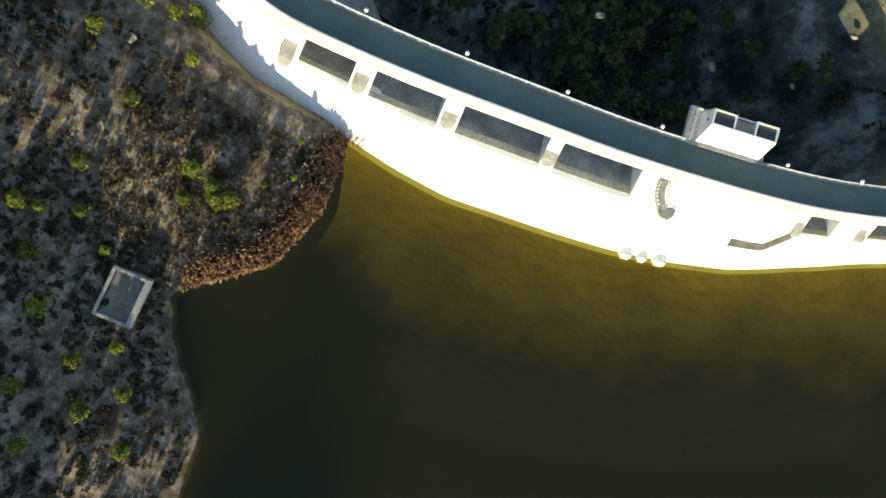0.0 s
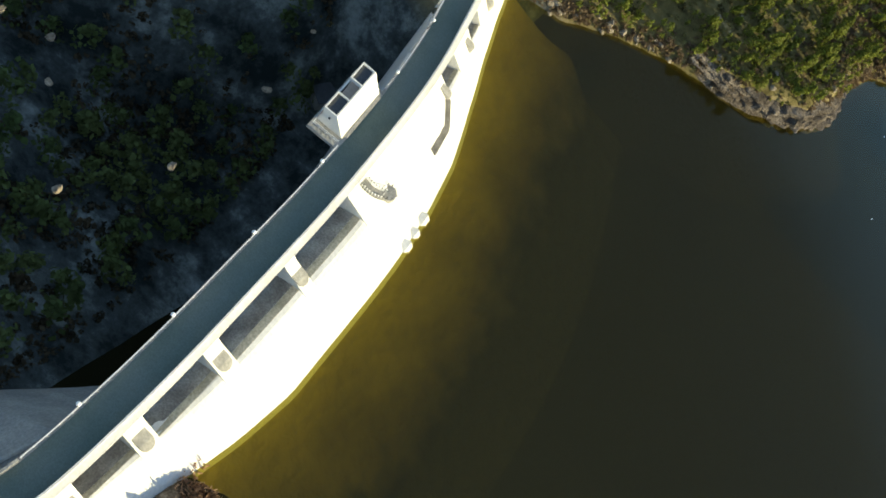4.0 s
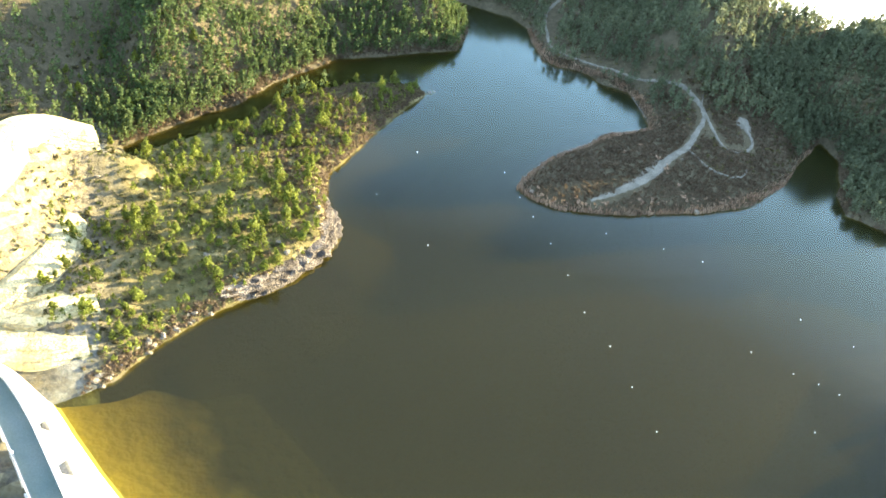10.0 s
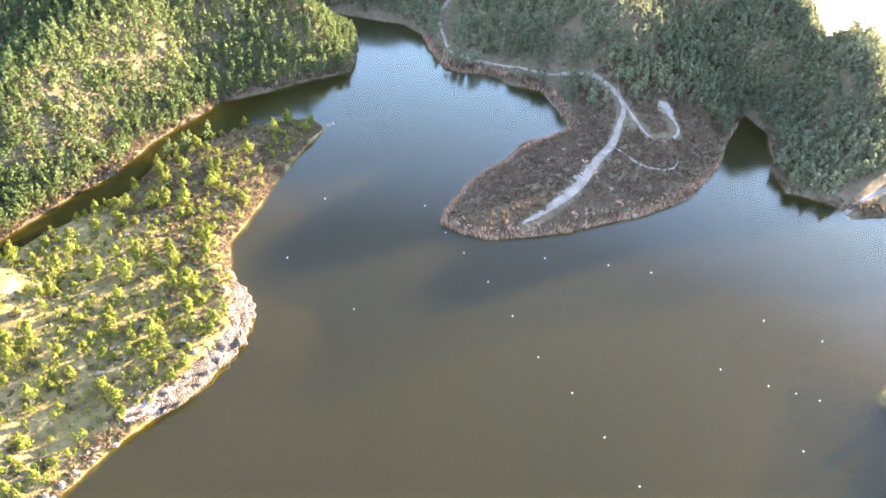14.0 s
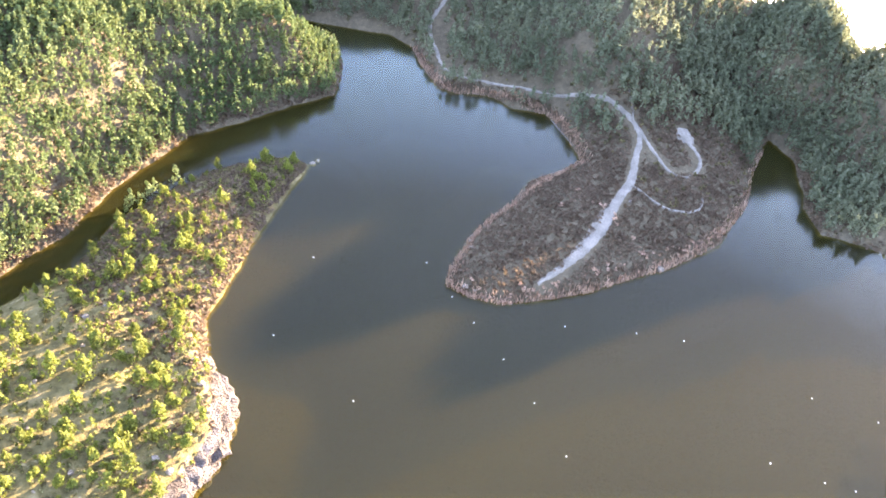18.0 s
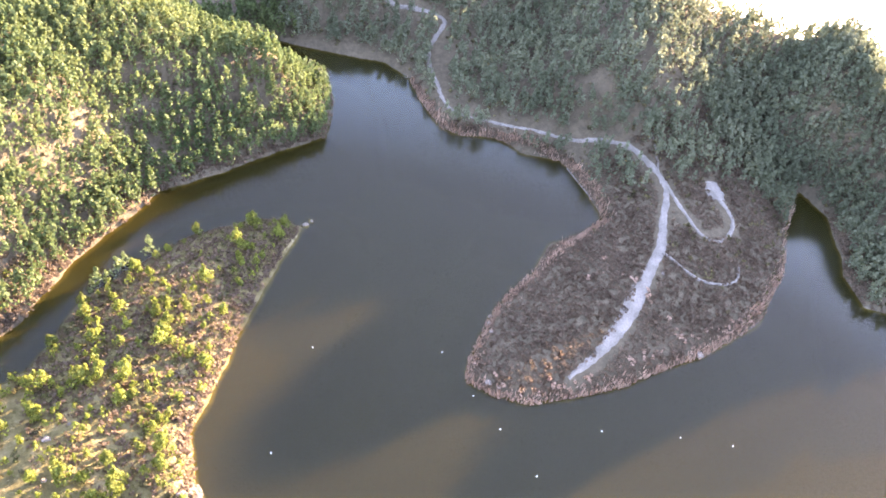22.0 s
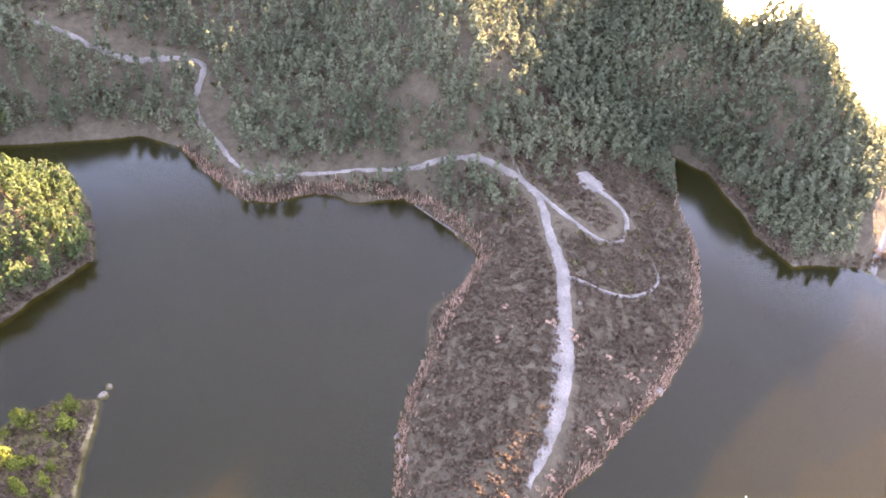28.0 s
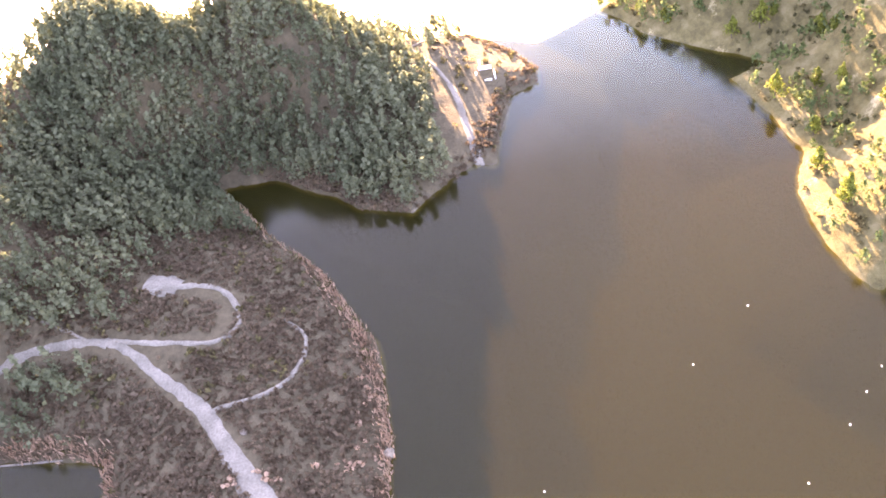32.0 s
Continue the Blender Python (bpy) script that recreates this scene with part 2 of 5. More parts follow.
def murky_face_material():
    """Submerged concrete: pale by the waterline; light lost in murky water painted darker below."""
    m = material("concrete dimmed by murky water", (0.66, 0.52, 0.14), 0.9, 0.05, 0.06, (0.76, 0.61, 0.18), 0.2)
    n, l = m.node_tree.nodes, m.node_tree.links
    bsdf = n["Principled BSDF"]
    clean = bsdf.inputs["Base Color"].links[0].from_socket
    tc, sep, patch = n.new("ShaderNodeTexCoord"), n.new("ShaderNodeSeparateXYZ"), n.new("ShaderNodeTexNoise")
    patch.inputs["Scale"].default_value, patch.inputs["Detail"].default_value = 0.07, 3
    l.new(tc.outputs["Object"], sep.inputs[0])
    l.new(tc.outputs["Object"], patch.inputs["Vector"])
    depth, dimming, mixed = n.new("ShaderNodeMapRange"), n.new("ShaderNodeMath"), n.new("ShaderNodeMix")
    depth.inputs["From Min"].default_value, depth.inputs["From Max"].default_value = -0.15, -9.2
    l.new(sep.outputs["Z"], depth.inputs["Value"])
    dimming.operation, dimming.use_clamp = "MULTIPLY_ADD", True
    dimming.inputs[1].default_value = 1.12
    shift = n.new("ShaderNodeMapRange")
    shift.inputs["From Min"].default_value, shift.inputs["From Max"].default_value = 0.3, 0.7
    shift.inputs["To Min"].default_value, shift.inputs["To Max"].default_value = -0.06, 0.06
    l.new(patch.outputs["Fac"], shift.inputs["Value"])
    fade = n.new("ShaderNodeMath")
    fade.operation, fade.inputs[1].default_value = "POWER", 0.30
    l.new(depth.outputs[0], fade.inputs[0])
    l.new(fade.outputs[0], dimming.inputs[0])
    l.new(shift.outputs[0], dimming.inputs[2])
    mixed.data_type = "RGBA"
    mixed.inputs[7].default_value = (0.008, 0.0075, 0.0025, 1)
    l.new(dimming.outputs[0], mixed.inputs["Factor"])
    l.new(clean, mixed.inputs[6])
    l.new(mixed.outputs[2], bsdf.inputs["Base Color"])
    return m


def foliage(m, share=0.45):
    """Lets light through the leaves of a foliage material."""
    n, l = m.node_tree.nodes, m.node_tree.links
    bsdf, end = n["Principled BSDF"], n["Material Output"]
    thin, both = n.new("ShaderNodeBsdfTranslucent"), n.new("ShaderNodeMixShader")
    both.inputs[0].default_value = share
    l.new(bsdf.inputs["Base Color"].links[0].from_socket, thin.inputs["Color"])
    l.new(bsdf.outputs[0], both.inputs[1])
    l.new(thin.outputs[0], both.inputs[2])
    l.new(both.outputs[0], end.inputs["Surface"])
    return m


GROUND, WATER, MURKY_FACE = ground_material(), water_material(), murky_face_material()
CONCRETE = material("weathered whitewashed concrete", (0.72, 0.70, 0.64), 0.9, 0.15, 0.08, (0.81, 0.79, 0.74), 0.08, fine=14)
STAINED = material("dark water-stained concrete", (0.13, 0.12, 0.10), 0.85, 0.3, 0.25, (0.25, 0.235, 0.205), 0.3, fine=12)
GREY_CONCRETE = material("grey aged concrete", (0.27, 0.265, 0.245), 0.9, 0.2, 0.18, (0.38, 0.365, 0.33), 0.3, fine=12)
ASPHALT = material("worn blue-grey asphalt", (0.10, 0.138, 0.122), 0.9, 0.12, 0.14, (0.14, 0.172, 0.152), 0.15, fine=40)
PLASTER = material("white plaster", (0.78, 0.76, 0.70), 0.9, 0.4, 0.05, None, 0.1)
ROOFING = material("dark bitumen roofing", (0.06, 0.065, 0.07), 0.9, 0.6, 0.2, None, 0.2)
TILE = material("faded clay terrace tiles", (0.36, 0.28, 0.22), 0.9, 0.8, 0.15, None, 0.2)
STEEL = material("grey galvanised steel", (0.45, 0.46, 0.47), 0.5, 3.0, 0.1, None, 0.05, metal=0.6)
WHITE_PAINT = material("white painted metal", (0.80, 0.79, 0.76), 0.5, 2.0, 0.06, None, 0.05)
BLACK_PAINT = material("black painted metal", (0.05, 0.05, 0.05), 0.6, 2.0, 0.1, None, 0.05)
OPAL = material("opal lamp globe", (0.85, 0.85, 0.83), 0.25, 2.0, 0.03, None, 0.0, spec=0.5)
TRACK = material("pale gravel track", (0.17, 0.15, 0.11), 0.95, 0.25, 0.2, (0.27, 0.24, 0.18), 0.3, fine=10)
ROCK = material("pale limestone", (0.22, 0.18, 0.125), 0.95, 0.35, 0.3, (0.38, 0.32, 0.24), 0.8, fine=6, objects=0.2)
STRATA = material("tan bedded limestone", (0.52, 0.43, 0.21), 0.95, 0.25, 0.25, (0.72, 0.62, 0.35), 0.5, fine=7, objects=0.15)


def bedded(m):
    """Draws darker, weathered beds through a rock, tilted a little."""
    n, l = m.node_tree.nodes, m.node_tree.links
    bsdf = n["Principled BSDF"]
    was = bsdf.inputs["Base Color"].links[0].from_socket
    tc, mp, t, r, x = (n.new("ShaderNode" + k) for k in ("TexCoord", "Mapping", "TexNoise", "ValToRGB", "Mix"))
    mp.inputs["Scale"].default_value, mp.inputs["Rotation"].default_value = (0.05, 0.05, 0.9), (0.18, -0.12, 0)
    t.inputs["Scale"].default_value, t.inputs["Detail"].default_value, t.inputs["Roughness"].default_value = 1.0, 7, 0.65
    r.color_ramp.elements[0].position, r.color_ramp.elements[0].color = 0.42, (0.34, 0.30, 0.24, 1)
    r.color_ramp.elements[1].position, r.color_ramp.elements[1].color = 0.52, (1, 1, 1, 1)
    x.data_type, x.blend_type = "RGBA", "MULTIPLY"
    x.inputs["Factor"].default_value = 0.6
    l.new(tc.outputs["Object"], mp.inputs["Vector"])
    l.new(mp.outputs[0], t.inputs["Vector"])
    l.new(t.outputs["Fac"], r.inputs["Fac"])
    l.new(was, x.inputs[6])
    l.new(r.outputs[0], x.inputs[7])
    l.new(x.outputs[2], bsdf.inputs["Base Color"])


bedded(STRATA)
CRAG = material("weathered grey-pink limestone", (0.105, 0.084, 0.066), 0.95, 0.3, 0.4, (0.27, 0.225, 0.18), 0.9, fine=7, objects=0.2)
bedded(CRAG)
BARK = material("grey-brown pine bark", (0.11, 0.08, 0.055), 0.95, 2.0, 0.3, None, 0.5)
NEEDLES = foliage(material("yellow-green pine needles", (0.135, 0.165, 0.022), 0.75, 0.6, 0.30, (0.23, 0.25, 0.042), 0.0, islands=0.45, objects=0.25))
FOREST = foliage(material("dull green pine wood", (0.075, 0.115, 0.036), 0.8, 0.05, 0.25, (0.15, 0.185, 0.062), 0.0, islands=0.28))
# shaded copy of FOREST, its colour paled for haze over the far hills
SHADE_WOOD = foliage(material("grey-green pine wood toned for haze", (0.125, 0.145, 0.075), 0.8, 0.05, 0.2, (0.20, 0.215, 0.115), 0.0, islands=0.2))
SCRUB = foliage(material("low dry scrub", (0.085, 0.08, 0.03), 0.9, 0.08, 0.3, (0.19, 0.155, 0.065), 0.0, islands=0.5))
DRY_SCRUB = foliage(material("sunburnt olive scrub", (0.105, 0.112, 0.034), 0.9, 0.08, 0.3, (0.22, 0.205, 0.08), 0.0, islands=0.5))
DARK_SCRUB = foliage(material("dark brown heather", (0.042, 0.038, 0.024), 0.9, 0.1, 0.3, (0.115, 0.088, 0.052), 0.0, islands=0.5))
HEATH = foliage(material("low brown heath", (0.135, 0.095, 0.056), 0.9, 0.1, 0.2, (0.20, 0.145, 0.088), 0.0, islands=0.18))
REED = foliage(material("rust-brown dry reeds", (0.36, 0.225, 0.14), 0.9, 0.3, 0.25, (0.52, 0.36, 0.235), 0.0, islands=0.25))
BUOY = material("white plastic buoy", (0.85, 0.83, 0.78), 0.4, 2.0, 0.05, None, 0.0)
TIMBER = material("weathered grey timber", (0.20, 0.17, 0.13), 0.9, 2.0, 0.25, None, 0.3)


# ---------------------------------------------------------------- mesh helpers
def mesh_np(name, verts, faces, mat, smooth=False):
    """A mesh from arrays: faces all of one size."""
    me = bpy.data.meshes.new(name)
    verts, faces = np.asarray(verts, float), np.asarray(faces, int)
    me.vertices.add(len(verts))
    me.vertices.foreach_set("co", verts.ravel())
    me.loops.add(faces.size)
    me.loops.foreach_set("vertex_index", faces.ravel())
    me.polygons.add(len(faces))
    me.polygons.foreach_set("loop_start", np.arange(0, faces.size, faces.shape[1]))
    me.polygons.foreach_set("use_smooth", np.full(len(faces), smooth))
    me.update(calc_edges=True)
    me.validate()
    me.materials.append(mat)
    return me


def part(name, bm, mat, parent=None, label=""):
    """Links a bmesh, or a ready mesh, as one mesh object under a thing."""
    if isinstance(bm, bpy.types.Mesh):
        me = bm
    else:
        me = bpy.data.meshes.new(name)
        bmesh.ops.recalc_face_normals(bm, faces=bm.faces)
        bm.to_mesh(me)
        bm.free()
    if not me.materials:
        me.materials.append(mat)
    ob = new(name, me)
    ob.parent = parent
    return tagged(ob, label)


def thing(name, label, category, group="", at=(0, 0, 0), turn=0.0, kind=""):
    ob = new(name)
    ob.empty_display_size = 0.5
    ob.matrix_basis = pose(*at, 0, 0, turn)
    return tagged(ob, label, category, group, kind)


def add_box(bm, size, m=Matrix.Identity(4), bevel=0.0):
    made = bmesh.ops.create_cube(bm, size=1.0, matrix=m @ Matrix.Diagonal((*size, 1)))["verts"]
    if bevel:
        edges = {e for v in made for e in v.link_edges}
        bmesh.ops.bevel(bm, geom=list(edges), offset=bevel, segments=1, affect="EDGES")
    return bm


def box(size, m=Matrix.Identity(4), bevel=0.0):
    return add_box(bmesh.new(), size, m, bevel)


def add_tube(bm, a, b, r, r2=None, sides=8):
    a, b = Vector(a), Vector(b)
    m = Matrix.Translation((a + b) / 2) @ (b - a).to_track_quat("Z", "Y").to_matrix().to_4x4()
    bmesh.ops.create_cone(bm, cap_ends=True, segments=sides, radius1=r, radius2=r if r2 is None else r2, depth=(b - a).length, matrix=m)
    return bm


def tube(a, b, r, r2=None, sides=8):
    return add_tube(bmesh.new(), a, b, r, r2, sides)


def prism(outline, z0, z1):
    """An upright prism over a plan outline."""
    bm = bmesh.new()
    low = [bm.verts.new((x, y, z0)) for x, y in outline]
    high = [bm.verts.new((x, y, z1)) for x, y in outline]
    bm.faces.new(high)
    bm.faces.new(low[::-1])
    for i in range(len(outline)):
        j = (i + 1) % len(outline)
        bm.faces.new((low[i], low[j], high[j], high[i]))
    return bm


# ---------------------------------------------------------------- plan: the lake's shores
PENINSULA = [(-28, 166), (-21, 168), (-14, 172), (-7, 179), (1, 185), (10, 191), (24, 197), (33, 204), (41, 210), (44, 221), (44, 234),
             (47, 246), (54, 254), (61, 262), (67, 269), (78, 281), (91, 293), (87, 298), (79, 300), (64, 300), (47, 294), (35, 288),
             (22, 274), (9, 270), (1, 266), (-13, 258)]
PINE_HILL = [(-14, 264), (-2, 273), (10, 281), (23, 288), (37, 302), (52, 311), (63, 319), (80, 321), (96, 324), (113, 326), (122, 342),
             (124, 349), (116, 358), (111, 373), (106, 390)]
FAR_SHORE = [(119, 377), (131, 368), (147, 356), (151, 345), (149, 333), (148, 319), (152, 314), (162, 309), (166, 299), (175, 293),
             (176, 288), (174, 276), (172, 266)]
HEADLAND = [(162, 263), (151, 264), (141, 256), (132, 253), (124, 249), (117, 244), (110, 238), (107, 234), (110, 229), (117, 223), (130, 220),
            (141, 218), (153, 218), (165, 217), (176, 218), (188, 219), (196, 224), (208, 230), (219, 240), (229, 247), (241, 254)]
OPPOSITE = [(241, 242), (235, 234), (231, 227), (225, 222), (221, 211), (225, 207), (231, 200), (234, 196), (231, 192), (243, 190), (256, 186),
            (259, 179), (265, 178), (276, 184), (287, 193), (297, 202), (317, 222), (400, 290)]
EAST_BANK = [(440, 280), (370, 235), (317, 200), (305, 177), (293, 163), (281, 155), (272, 151), (262, 141), (250, 128), (246, 137), (232, 134), (219, 132),
             (207, 137), (196, 138), (187, 137), (181, 134), (184, 118), (172, 92), (125, 60), (95, 50)]
NEAR_BANK = [(72, 55), (66, 54), (60, 53), (55, 48), (48, 42), (42, 39), (39, 41), (30, 51), (19, 54), (9, 53)]
DAM_FOOT = [(6, 52), (7, 62), (7, 72), (6, 82), (4, 92), (2, 102), (-1, 113), (-5, 124), (-11, 135), (-17, 146), (-23, 157)]
LAKE = np.array(PENINSULA + PINE_HILL + FAR_SHORE + HEADLAND + OPPOSITE + EAST_BANK + NEAR_BANK + DAM_FOOT, float)
CREST = [(-17, 8), (-11, 15), (-7.6, 24), (-5.4, 33), (-5.2, 41), (-6.8, 58), (-9.4, 76), (-12.4, 95), (-16.8, 116), (-20.6, 130), (-25.4, 143),
         (-31, 157), (-37, 168), (-43.5, 175), (-52, 179), (-60, 181)]  # the dam's upstream kerb


def spline(points, step=1.0):
    """A smooth line through plan points, at even steps."""
    p = np.array(points, float)
    p = np.vstack([2 * p[0] - p[1], p, 2 * p[-1] - p[-2]])
    line = []
    for a, b, c, d in zip(p, p[1:], p[2:], p[3:]):
        for u in np.linspace(0, 1, 24, endpoint=False):
            line.append(0.5 * (2 * b + (c - a) * u + (2 * a - 5 * b + 4 * c - d) * u * u + (3 * b - a - 3 * c + d) * u ** 3))
    line = np.array(line + [p[-2]])
    s = np.r_[0, np.cumsum(np.linalg.norm(np.diff(line, axis=0), axis=1))]
    want = np.linspace(0, s[-1], max(2, int(round(s[-1] / step)) + 1))
    return np.stack([np.interp(want, s, line[:, k]) for k in range(line.shape[1])], 1)


def to_line(q, line):
    """The distance of points from a polyline."""
    best = np.full(len(q), 1e9)
    for a, b in zip(line, line[1:]):
        d = b - a
        u = np.clip(((q - a) @ d) / max(d @ d, 1e-9), 0, 1)
        best = np.minimum(best, np.linalg.norm(q - a - u[:, None] * d, axis=1))
    return best


def inside(q, poly):
    hit = np.zeros(len(q), bool)
    for (x0, y0), (x1, y1) in zip(poly, np.roll(poly, -1, 0)):
        cross = ((y0 > q[:, 1]) != (y1 > q[:, 1])) & (q[:, 0] < (x1 - x0) * (q[:, 1] - y0) / (y1 - y0 + 1e-12) + x0)
        hit ^= cross
    return hit


def wavy(q, size, octaves=5, rough=0.55, seed=0):
    """Value noise over the plan, about -1 to 1."""
    total, amp, norm = np.zeros(len(q)), 1.0, 0.0
    for o in range(octaves):
        rng = np.random.RandomState(seed * 31 + o)
        table = rng.rand(128, 128) * 2 - 1
        p = q / size * 2 ** o + 37.1 * o
        i = np.floor(p).astype(int)
        u = p - i
        u = u * u * (3 - 2 * u)
        g = [table[(i[:, 0] + dx) % 128, (i[:, 1] + dy) % 128] for dx, dy in ((0, 0), (1, 0), (0, 1), (1, 1))]
        total += amp * ((g[0] * (1 - u[:, 0]) + g[1] * u[:, 0]) * (1 - u[:, 1]) + (g[2] * (1 - u[:, 0]) + g[3] * u[:, 0]) * u[:, 1])
        norm += amp
        amp *= rough
    return total / norm


def step01(x, a, b):
    u = np.clip((x - a) / (b - a), 0, 1)
    return u * u * (3 - 2 * u)


SHORE = np.vstack([LAKE, LAKE[:1]])
AXIS = spline(CREST, 1.0)
AXIS_T = np.gradient(AXIS, axis=0)
AXIS_T /= np.linalg.norm(AXIS_T, axis=1)[:, None]
AXIS_N = np.stack([AXIS_T[:, 1], -AXIS_T[:, 0]], 1)  # towards the lake
HILLS = [  # a ridge from one plan point to another, its height and half width
    (-58, 192, -44, 214, 15, 12), (-44, 214, -36, 234, 19, 12), (-36, 234, -14, 240, 12, 11), (-22, 192, -4, 212, 2.5, 16),  # over the right abutment
    (-78, 200, -96, 152, 40, 17), (-72, 196, -78, 162, 22, 10), (-78, 162, -90, 142, 21, 10), (-96, 152, -118, 134, 34, 17), (-95, 225, -75, 240, 22, 24), (-120, 190, -150, 170, 26, 30),  # western cliffs
    (-50, 320, 20, 345, 30, 30), (20, 345, 60, 360, 26, 30), (60, 345, 100, 345, 15, 18), (0, 300, 40, 330, 23, 17),  # pine hill
    (150, 404, 250, 384, 19, 30), (230, 320, 262, 300, 19, 32), (212, 305, 240, 345, 21, 24), (266, 236, 278, 246, 25, 16), (258, 266, 272, 280, 29, 19),  # forest hill, opposite point
    (128, 238, 150, 243, 0.6, 10), (255, 100, 200, 95, 22, 26), (122, 34, 100, -5, 23.5, 22), (185, 98, 150, 85, 18, 18), (310, 130, 270, 110, 20, 24),  # headland, east bank; ridge from (122, 34) added unseen to shade the near bank
    (80, 8, 30, 0, 10, 18), (20, 4, -10, -20, 9, 18), (-60, -10, -130, 0, 30, 40),  # near bank
]


def height(q):
    """The ground's height over plan points."""
    q = np.asarray(q, float)
    far = to_line(q, SHORE)
    sd = np.where(inside(q, LAKE), -far, far)
    sd = sd + 0.9 * wavy(q, 7, 4, 0.6, 3)
    h = np.where(sd > 0, 1.6 * (1 - np.exp(-sd / 1.6)) + 0.16 * np.minimum(sd, 22) + 0.02 * np.maximum(sd - 22, 0), 0.45 * sd)
    h = np.maximum(h - 4 * step01(30 - to_line(q, np.array(DAM_FOOT, float)), 0, 12) * step01(-sd, 0.6, 5), -9)
    hill = np.zeros(len(q))
    for x0, y0, x1, y1, top, wide in HILLS:
        hill += (top * np.exp(-(to_line(q, np.array([(x0, y0), (x1, y1)], float)) / wide) ** 2)) ** 3
    h = h + np.cbrt(hill) * step01(sd, 0, 22)
    bluff = np.exp(-(to_line(q, np.array([(14, 196), (43, 214), (44, 236)], float)) / 9) ** 2)  # rocky point
    h = h + 3.2 * bluff * step01(sd, 0, 4)
    h = h + step01(sd, 1, 14) * (1.0 * wavy(q, 24, 5, 0.55, 1) + 0.35 * wavy(q, 5, 3, 0.6, 2))
    crags = np.maximum(np.exp(-(to_line(q, np.array([(-60, 186), (-44, 214), (-36, 236), (-14, 240)], float)) / 15) ** 4),
                       np.exp(-(to_line(q, np.array([(-66, 186), (-74, 165), (-88, 146), (-112, 130)], float)) / 14) ** 4))
    crags = np.maximum(crags, np.exp(-(to_line(q, np.array([(-44, 184), (-30, 184), (-14, 190)], float)) / 11) ** 4))
    bed = (h + 0.16 * q[:, 0] + 0.10 * q[:, 1] + 1.2 * wavy(q, 12, 4, 0.6, 8)) / 3.4
    h = h + crags * step01(sd, 1, 6) * (1.9 * (step01(bed - np.floor(bed), 0.55, 0.95) - (bed - np.floor(bed))) + 1.1 * wavy(q, 4, 4, 0.65, 6))
    h = np.where((to_line(q, np.array(DAM_FOOT, float)) < 5) & (q[:, 1] > 53.5) & (q[:, 1] < 158), np.minimum(h, -1.0), h)  # clear water at the dam's foot
    # the gorge under the dam
    near = ((q[:, None, 0] - AXIS[None, ::4, 0]) ** 2 + (q[:, None, 1] - AXIS[None, ::4, 1]) ** 2).argmin(1) * 4
    u = ((q - AXIS[near]) * AXIS_N[near]).sum(1)
    mid = 95 - 0.22 * (q[:, 0] + 20)
    across = q[:, 1] - mid
    gorge = -34 + np.where(across < 0, 0.62 * np.maximum(-across - 14, 0), 2.3 * np.maximum(across - 31, 0)) + 2.2 * wavy(q, 18, 5, 0.6, 5)
    wall = to_line(q, np.array([(-54, 172), (-59, 152), (-62, 132), (-78, 112)], float))  # the rock wall under the service road
    gorge = np.maximum(gorge, 9 - 1.9 * np.maximum(wall - 2.5, 0) + 0.8 * wavy(q, 6, 4, 0.6, 12))
    bench = np.exp(-(to_line(q, np.array([(-57, 178), (-61, 165), (-64, 146), (-75, 131), (-96, 123)], float)) / 4.5) ** 2)  # the service road's shelf
    h = np.where(q[:, 1] < 186, h * (1 - bench) + 9.5 * bench, h)
    gorge = np.where(bench > 0.05, gorge * (1 - bench) + 9.5 * bench, gorge)
    low = np.minimum(h, gorge)
    h = h + (low - h) * (1 - step01(u, np.where(q[:, 1] > 57, 14, 5), np.where(q[:, 1] > 57, 20, 12))) * (q[:, 1] > 16) * (q[:, 1] < 178)
    # beyond the ridges the land falls away
    south = np.where(q[:, 1] < 210, 240.0, 265.0)
    r = np.sqrt(((q[:, 0] - 85) / 220) ** 2 + ((q[:, 1] - 210) / south) ** 2)
    way = np.arctan2((q[:, 1] - 210) / south, (q[:, 0] - 85) / 220)
    rim = 1.08 - 0.20 * np.clip(np.cos(way - 0.35), 0, 1) ** 2
    return h - 230 * np.maximum(r - rim, 0)


def edges(core, fine, reach):
    """Even lines in the middle, wider and wider outwards."""
    mid = np.arange(core[0], core[1] + fine / 2, fine)
    out, d, x = [], fine, 0.0
    while x < reach:
        d *= 1.28
        x += d
        out.append(x)
    return np.r_[[core[0] - v for v in out[::-1]], mid, [core[1] + v for v in out]]


GX, GY = edges((-110, 320), 1.4, 420), edges((-30, 410), 1.4, 380)


def sheet(gx, gy, keep=None):
    xx, yy = np.meshgrid(gx, gy)
    q = np.stack([xx.ravel(), yy.ravel()], 1)
    i = np.arange(len(q)).reshape(len(gy), len(gx))
    quads = np.stack([i[:-1, :-1], i[:-1, 1:], i[1:, 1:], i[1:, :-1]], -1).reshape(-1, 4)
    return q, quads


gq, gf = sheet(GX, GY)
gz = np.concatenate([height(c) for c in np.array_split(gq, 40)])
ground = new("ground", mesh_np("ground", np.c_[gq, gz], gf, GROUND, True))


def cover(name, amount):
    """Writes a kind of land cover onto the sheet."""
    layer = ground.data.attributes.new(name, "FLOAT", "POINT")
    layer.data.foreach_set("value", np.clip(amount, 0, 1).astype(np.float32))


